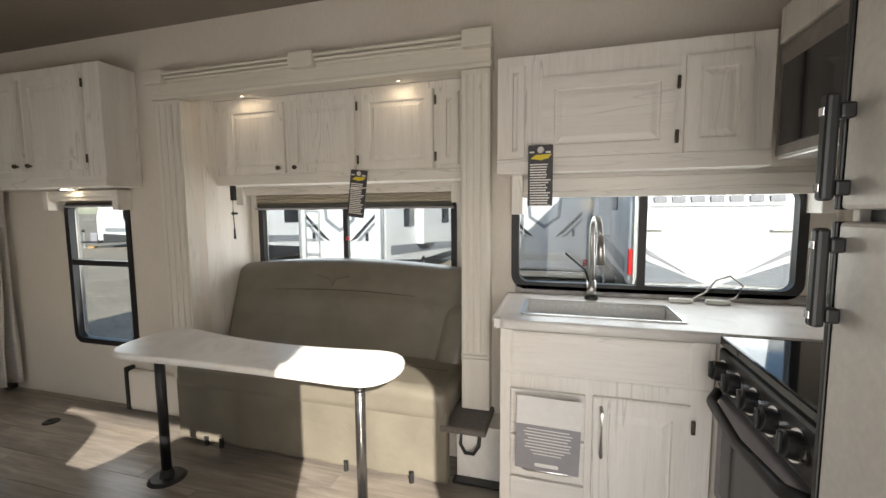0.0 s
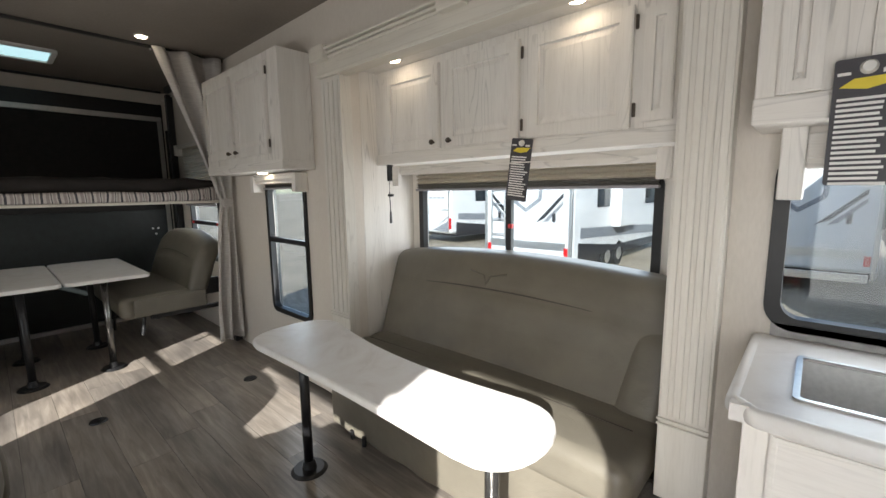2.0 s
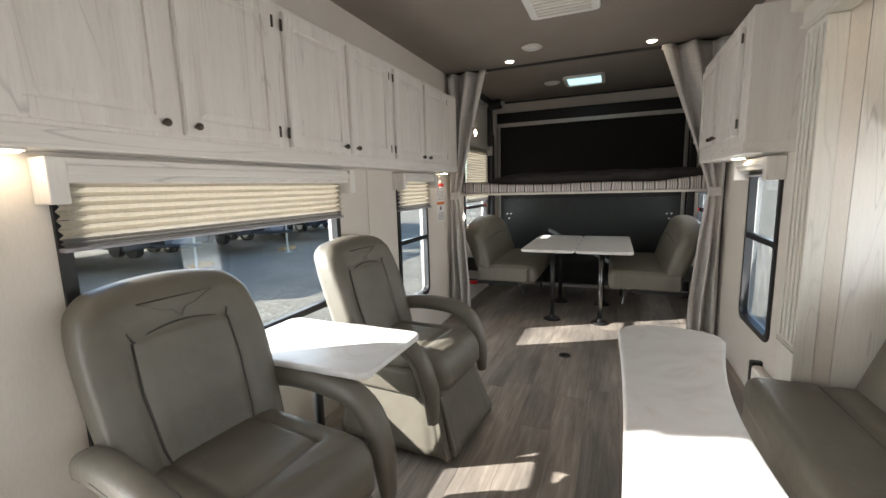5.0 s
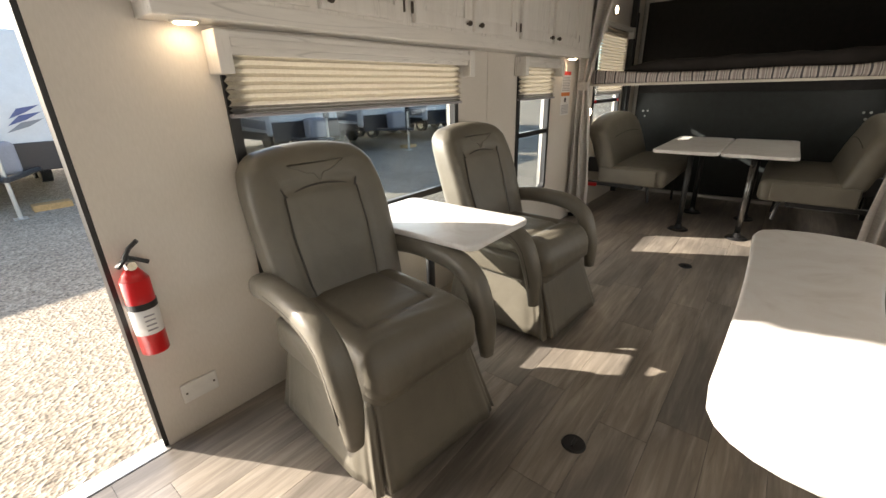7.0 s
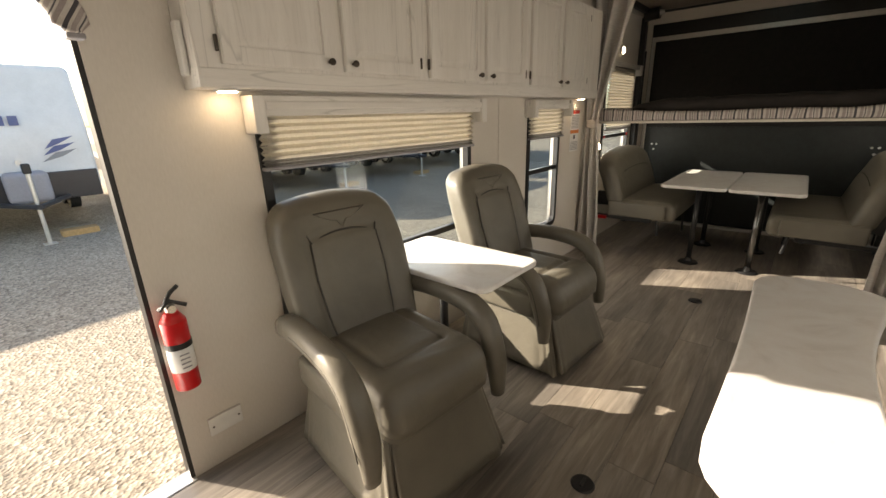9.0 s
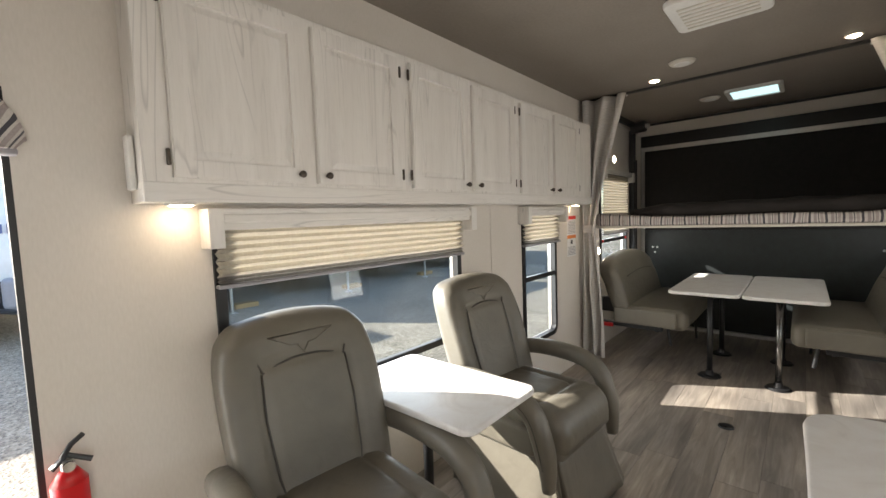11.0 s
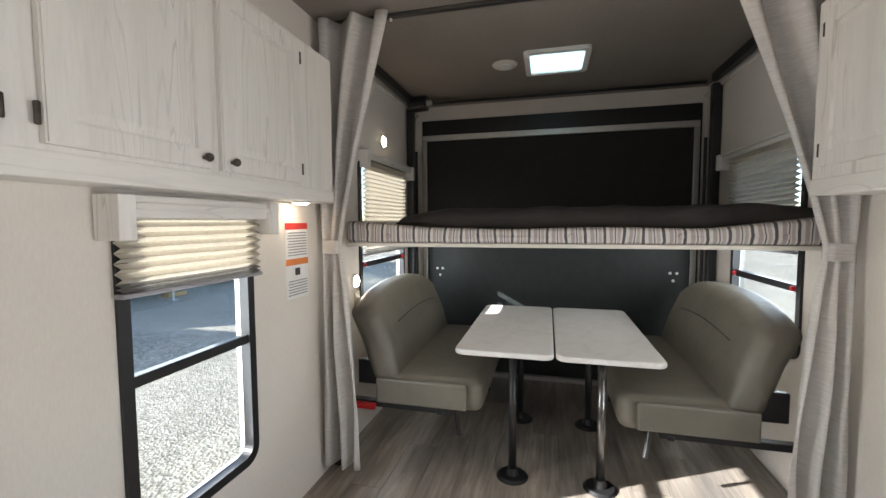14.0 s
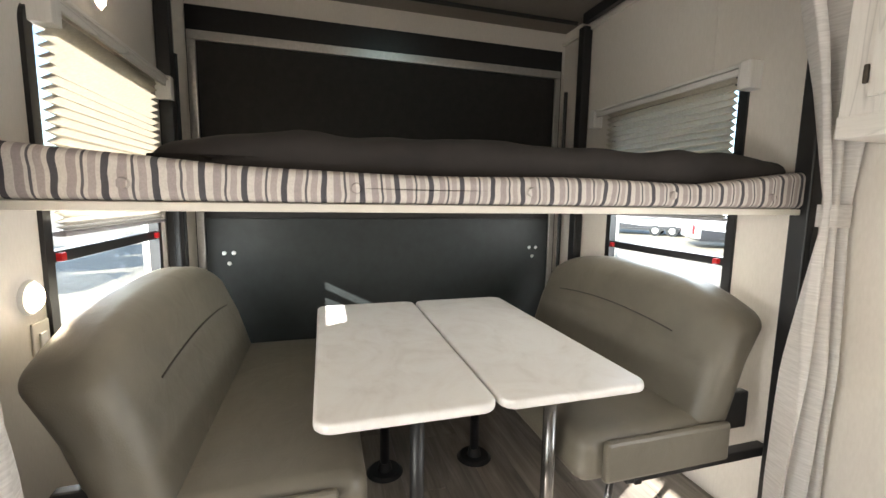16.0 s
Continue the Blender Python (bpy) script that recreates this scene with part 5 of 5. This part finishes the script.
# entry door frame
ob = base("door_1", (1.0, YD, 0.0), "black rounded frame of the open entry doorway", "doorway")
ob["kind"] = "structure"
m = face_frame(((DOOR[0] + DOOR[1]) / 2, YD - 0.062, DOOR[3] / 2 - 0.15), (-1, 0, 0), (0, 1, 0))
w_, h_ = DOOR[1] - DOOR[0], DOOR[3] + 0.3
part("door_frame", ring(rounded(w_ + 0.05, h_ + 0.05, 0.03, 10), rounded(w_ - 0.03, h_ - 0.02, 0.14, 10), 0.058, m), PLASTIC, ob)
part("threshold", bx(DOOR[0], DOOR[1], YD - 0.06, YD + 0.02, -0.02, 0.004, 0.003), ALU, ob)

ob = base("door_shade", (1.0, YD, 1.6), "striped fabric padding around the top of the doorway", "padding")
arch = [(DOOR[0] + 0.008, YD + 0.022, 1.60)]
arch += [(DOOR[0] + 0.158 - 0.15 * math.cos(t_), YD + 0.022, 1.625 + 0.125 * math.sin(t_)) for t_ in np.linspace(0, math.pi / 2, 9)]
arch += [(DOOR[1] - 0.158 + 0.15 * math.sin(t_), YD + 0.022, 1.625 + 0.125 * math.cos(t_)) for t_ in np.linspace(0, math.pi / 2, 9)]
arch += [(DOOR[1] - 0.008, YD + 0.022, 1.60)]
part("fabric_roll", sweep(arch, oval(0.020, 0.042, 14, 2.5)), stripes("striped_door_fabric", (1.0, 0.0, 0.6), 0.075), ob, "", True)

for x in (DOOR[0] + 0.008, DOOR[1] - 0.008):
    part("cuff", bx(x - 0.022, x + 0.022, YD + 0.001, YD + 0.045, 1.585, 1.602, 0.005), GREY_INK, ob, "grey bound end of the padding")

# ---- outside ----
GZ = -0.80
bm = bmesh.new()
bmesh.ops.create_grid(bm, x_segments=8, y_segments=8, size=2500, matrix=Matrix.Translation((0, 0, GZ)))
structure("ground", bm, GRAVEL, "pale gravel yard reaching the horizon")


def trailer(x, y, rot, w=2.45, l=7.5, z0=0.45, h=2.9, kind=0, tag="white travel trailer parked in the yard"):
    """A parked trailer; its front face looks along its own -y."""
    ob = base("travel_trailer", (0, 0, 0), tag, "trailer", "parked trailers")

    def slope(q):
        f = max(0, -q.y / (l / 2) - 0.82) / 0.18
        return q.x, q.y + 0.35 * f * max(0, q.z / (h / 2)), q.z

    b = part("body", pad(w, l, h, 0.12, slope if kind != 1 else None, (0, 0, z0 + h / 2), 4, 8), TRAILER, ob, "", True)
    part("skirt", bx(-w / 2 + 0.05, w / 2 - 0.05, -l / 2 + 0.25, l / 2 - 0.1, z0 - 0.12, z0 + 0.1, 0.01), TRAILER_BLACK, ob)
    for s in (-1, 1):
        for yy in ((-1.6, -0.75) if kind == 1 else (-0.2, 0.75)):
            wh = part("wheel", tb((s * (w / 2 - 0.22), yy, 0.34), (s * (w / 2 + 0.005), yy, 0.34), 0.34, 0.34, 28), TYRE, ob)
            part("rim", tb((s * (w / 2 + 0.006), yy, 0.34), (s * (w / 2 + 0.02), yy, 0.34), 0.19, 0.17, 20), ALU, wh)
        for yy, ww in ((-2.0, 0.8), (1.9, 0.9)):
            part("window", bx(s * (w / 2 + 0.001), s * (w / 2 + 0.02), yy - ww / 2, yy + ww / 2, z0 + 1.25, z0 + 1.95, 0.02), DARK_GLASS, ob)
        part("side_stripe", slab([(-l / 2 + 0.4, 0.55), (l / 2 - 0.3, 0.2), (l / 2 - 0.3, 0.45), (0.5, 0.62), (-l / 2 + 0.4, 0.8)], 0, 0.01, 0, face_frame((s * (w / 2 + 0.002), 0, z0), (0, s, 0), (s, 0, 0))), TRAILER_GREY, ob)
        part("lower_band", slab([(-l / 2 + 0.3, 0.03), (l / 2 - 0.3, 0.03), (l / 2 - 0.3, 0.12), (-1.0, 0.18), (-l / 2 + 0.3, 0.45)], 0, 0.014, 0, face_frame((s * (w / 2 + 0.002), 0, z0), (0, s, 0), (s, 0, 0))), TRAILER_BLACK, ob)
        part("slide_room", bx(s * (w / 2 + 0.001), s * (w / 2 + 0.25), -1.4, 0.0, z0 + 0.7, z0 + 2.4, 0.02), TRAILER, ob)
    fy = -l / 2 - 0.004
    if kind == 0:
        ff = face_frame((0, fy, z0), (1, 0, 0), (0, -1, 0))
        for q in (-1, 1):
            part("dark_wedge", slab([(q * (w / 2 - 0.14), 0.08), (q * (w / 2 - 0.14), 0.50), (q * 0.12, 0.10)][::-q], 0, 0.012, 0, ff), TRAILER_GREY, ob)
            part("light_streak", slab([(q * (w / 2 - 0.14), 0.62), (q * (w / 2 - 0.14), 0.72), (q * 0.35, 0.24)][::-q], 0, 0.012, 0, ff), GREY_INK, ob)
            part("tail_light", bx(q * (w / 2 - 0.07), q * (w / 2 - 0.01), fy - 0.03, fy + 0.06, z0 + 0.2, z0 + 0.62, 0.01), RED, ob, "red tail light")
            part("corner_post", bx(q * (w / 2 - 0.12), q * (w / 2 - 0.075), fy - 0.03, fy + 0.05, z0 + 0.02, z0 + h - 0.1, 0.008), ALU, ob)
            part("latch", bx(q * (w / 2 - 0.5), q * (w / 2 - 0.12), fy - 0.05, fy - 0.012, z0 + 0.92, z0 + 0.96, 0.01), ALU, ob)
        for k in range(7):
            part("hinge", bx(-1.0 + k * 0.32, -0.9 + k * 0.32, fy - 0.04, fy + 0.001, z0 + 0.0, z0 + 0.06, 0.006), ALU, ob)
        for k in range(7):
            part("name_bar", bx(-0.86 + k * 0.26, -0.68 + k * 0.26, fy - 0.012, fy + 0.001, z0 + 1.36, z0 + 1.46, 0), GREY_INK, ob)
        part("name_line", bx(-0.9, 0.9, fy - 0.012, fy + 0.001, z0 + 1.29, z0 + 1.305, 0), GREY_INK, ob)
    elif kind == 1:
        for s in (-1, 1):
            part("rear_emblem", slab([(0.28 * s, 0.92), (0.98 * s, 1.62), (0.98 * s, 1.52), (0.5 * s, 1.02)][:: s], 0, 0.012, 0, face_frame((0, fy, z0), (1, 0, 0), (0, -1, 0))), TRAILER_BLACK, ob)
            part("feather", slab([(0.45 * s, 0.92), (0.98 * s, 1.44), (0.98 * s, 1.36), (0.6 * s, 0.95)][:: s], 0, 0.012, 0, face_frame((0, fy, z0), (1, 0, 0), (0, -1, 0))), TRAILER_GREY, ob)
            part("corner_post", bx(s * (w / 2 - 0.09), s * (w / 2 - 0.02), fy - 0.03, fy + 0.06, z0 - 0.1, z0 + h - 0.12, 0.008), ALU, ob)
            part("tail_light", bx(s * 1.02, s * 1.12, fy - 0.02, fy + 0.001, z0 + 0.15, z0 + 0.35, 0.01), RED, ob)
            part("ladder_rail", rod([(s * 0.2 - 0.75, fy - 0.1, z0 + 0.5), (s * 0.2 - 0.75, fy - 0.1, z0 + h)], 0.018), ALU, ob)
            part("handle", bx(s * 0.72, s * 0.80, fy - 0.03, fy + 0.001, z0 + 0.95, z0 + 1.15, 0.008), TRAILER_BLACK, ob)
        shield = face_frame((0, fy + 0.002, z0), (1, 0, 0), (0, -1, 0))
        part("shield_rim", ring([(-0.5, 2.2), (-0.42, 1.45), (0, 1.15), (0.42, 1.45), (0.5, 2.2), (0, 2.32)], [(-0.4, 2.1), (-0.34, 1.5), (0, 1.26), (0.34, 1.5), (0.4, 2.1), (0, 2.22)], 0.012, shield), TRAILER_GREY, ob)
        part("crease_board", bx(-1.05, 1.05, fy - 0.012, fy + 0.001, z0 + 0.28, z0 + 0.46, 0.004), ALU, ob, "bright tread strip")
        for k in range(6):
            part("ladder_rung", rod([(-0.95, fy - 0.1, z0 + 0.6 + k * 0.38), (-0.55, fy - 0.1, z0 + 0.6 + k * 0.38)], 0.014), ALU, ob)
        part("bumper", bx(-1.1, 1.1, fy - 0.16, fy - 0.03, z0 - 0.15, z0 + 0.0, 0.01), ALU, ob)
    else:
        for k in range(6):
            part("name_bar", bx(-0.95 + k * 0.2, -0.81 + k * 0.2, fy - 0.012, fy + 0.001, z0 + 1.35, z0 + 1.53, 0), TRAILER_BLUE, ob)
        for k in range(3):
            part("swoosh", slab([(0.35 + 0.05 * k, 0.62 + 0.13 * k), (0.7, 0.72 + 0.13 * k), (0.95, 0.86 + 0.13 * k), (0.6, 0.80 + 0.13 * k)], 0, 0.012, 0, face_frame((0, fy, z0), (1, 0, 0), (0, -1, 0))), TRAILER_BLUE if k else TRAILER_GREY, ob)
        part("grey_sweep", slab([(-1.1, 0.45), (-0.3, 0.30), (0.5, 0.42), (-0.3, 0.36)], 0, 0.012, 0, face_frame((0, fy, z0), (1, 0, 0), (0, -1, 0))), TRAILER_GREY, ob)
    if kind == 2:
        part("front_band", bx(-w / 2 + 0.04, w / 2 - 0.04, fy - 0.02, fy + 0.10, z0 - 0.15, z0 + 0.42, 0.02), TRAILER_BLACK, ob, "black lower front band")
        part("marker_lamp", tb((0, fy - 0.03, z0 + 0.66), (0, fy + 0.02, z0 + 0.66), 0.05, 0.05, 16), ALU, ob)
        for s in (-1, 1):
            part("tongue_beam", rod([(s * 0.75, -l / 2 + 0.3, z0 - 0.1), (0, -l / 2 - 1.25, z0 - 0.1)], 0.05), TRAILER_BLACK, ob)
        part("gas_cover", pad(0.65, 0.4, 0.6, 0.1, None, (0, -l / 2 - 0.42, z0 + 0.2), 3, 3), GREY_INK, ob, "grey moulded gas bottle cover", True)
        part("jack", tb((0, -l / 2 - 1.0, 0.02), (0, -l / 2 - 1.0, z0 + 0.5), 0.035), ALU, ob)
        part("jack_foot", bx(-0.1, 0.1, -l / 2 - 1.1, -l / 2 - 0.9, 0.0, 0.02, 0.004), ALU, ob)
        part("jack_head", bx(-0.06, 0.06, -l / 2 - 1.08, -l / 2 - 0.93, z0 + 0.5, z0 + 0.68, 0.02), PLASTIC, ob)
        part("block", bx(0.25, 0.85, -l / 2 - 0.6, -l / 2 - 0.3, 0.0, 0.12, 0.005), LUMBER, ob, "yellow timber blocking")
    part("roof_unit", pad(0.7, 0.9, 0.28, 0.08, None, (0, 0.3, z0 + h + 0.13), 3, 3), WHITE, ob, "", True)
    ob.matrix_world = pose(x, y, GZ, 0, 0, rot)
    ORG[ob.name] = Vector((x, y, GZ))
    return ob


# row beyond the kitchen, fronts to the vehicle
trailer(3.05, 11.4, 0, z0=0.85, h=2.7, kind=0, tag="large white trailer facing the kitchen window")
trailer(-4.66, 13.65, 0, kind=1, z0=0.42, h=3.1, tag="white trailer with black rear graphics and ladder")
trailer(0.35, 15.8, 0, kind=1, tag="white trailer with dark side stripes")
trailer(-10.6, 17.0, -8, kind=0, tag="white trailer far across the yard")
trailer(-16.0, 21.0, -35, kind=0, tag="white trailer far across the yard")
trailer(-24.0, 22.0, -50, kind=2, tag="white trailer far across the yard")
trailer(-0.4, 19.5, 0, kind=0, tag="white trailer end seen past the kitchen tap")
# row on the entry side, fronts to the vehicle
for k, x in enumerate((3.55, 0.03, -3.5, -7.0, -10.5, -14.0, -17.5)):
    trailer(x, -13.8, 180, kind=2, z0=0.85, h=2.5, tag="white trailer with blue graphics in the shaded row" if k < 3 else "white trailer far along the shaded row")

# ---- floor planks, last ----
FLOOR = bpy.data.objects["floor"]
ORG["floor"] = Vector((0, 0, 0))
rnd = random.Random(11)
PW, PL = 0.178, 1.22
meshes = {}
row = 0
y = YD + 0.001
while y < YS - 0.01:
    y1 = min(y + PW, YS - 0.001)
    x = XR - 0.05 - rnd.uniform(0, PL)
    while x < XF - 0.01:
        a, b = max(x, XR - 0.055), min(x + PL, XF - 0.001)
        if b - a > 0.02:
            key = (round(b - a, 3), round(y1 - y, 3))
            if key not in meshes:
                me = bpy.data.meshes.new("plank")
                bm = box(bmesh.new(), 0, b - a - 0.0016, 0, y1 - y - 0.0016, -0.005, 0.0)
                bm.to_mesh(me)
                bm.free()
                me.materials.append(PLANK)
                meshes[key] = me
            p = new("plank", meshes[key])
            p.location = (a, y, 0.0)
            p.parent = FLOOR
        x += PL
    y = y1
    row += 1
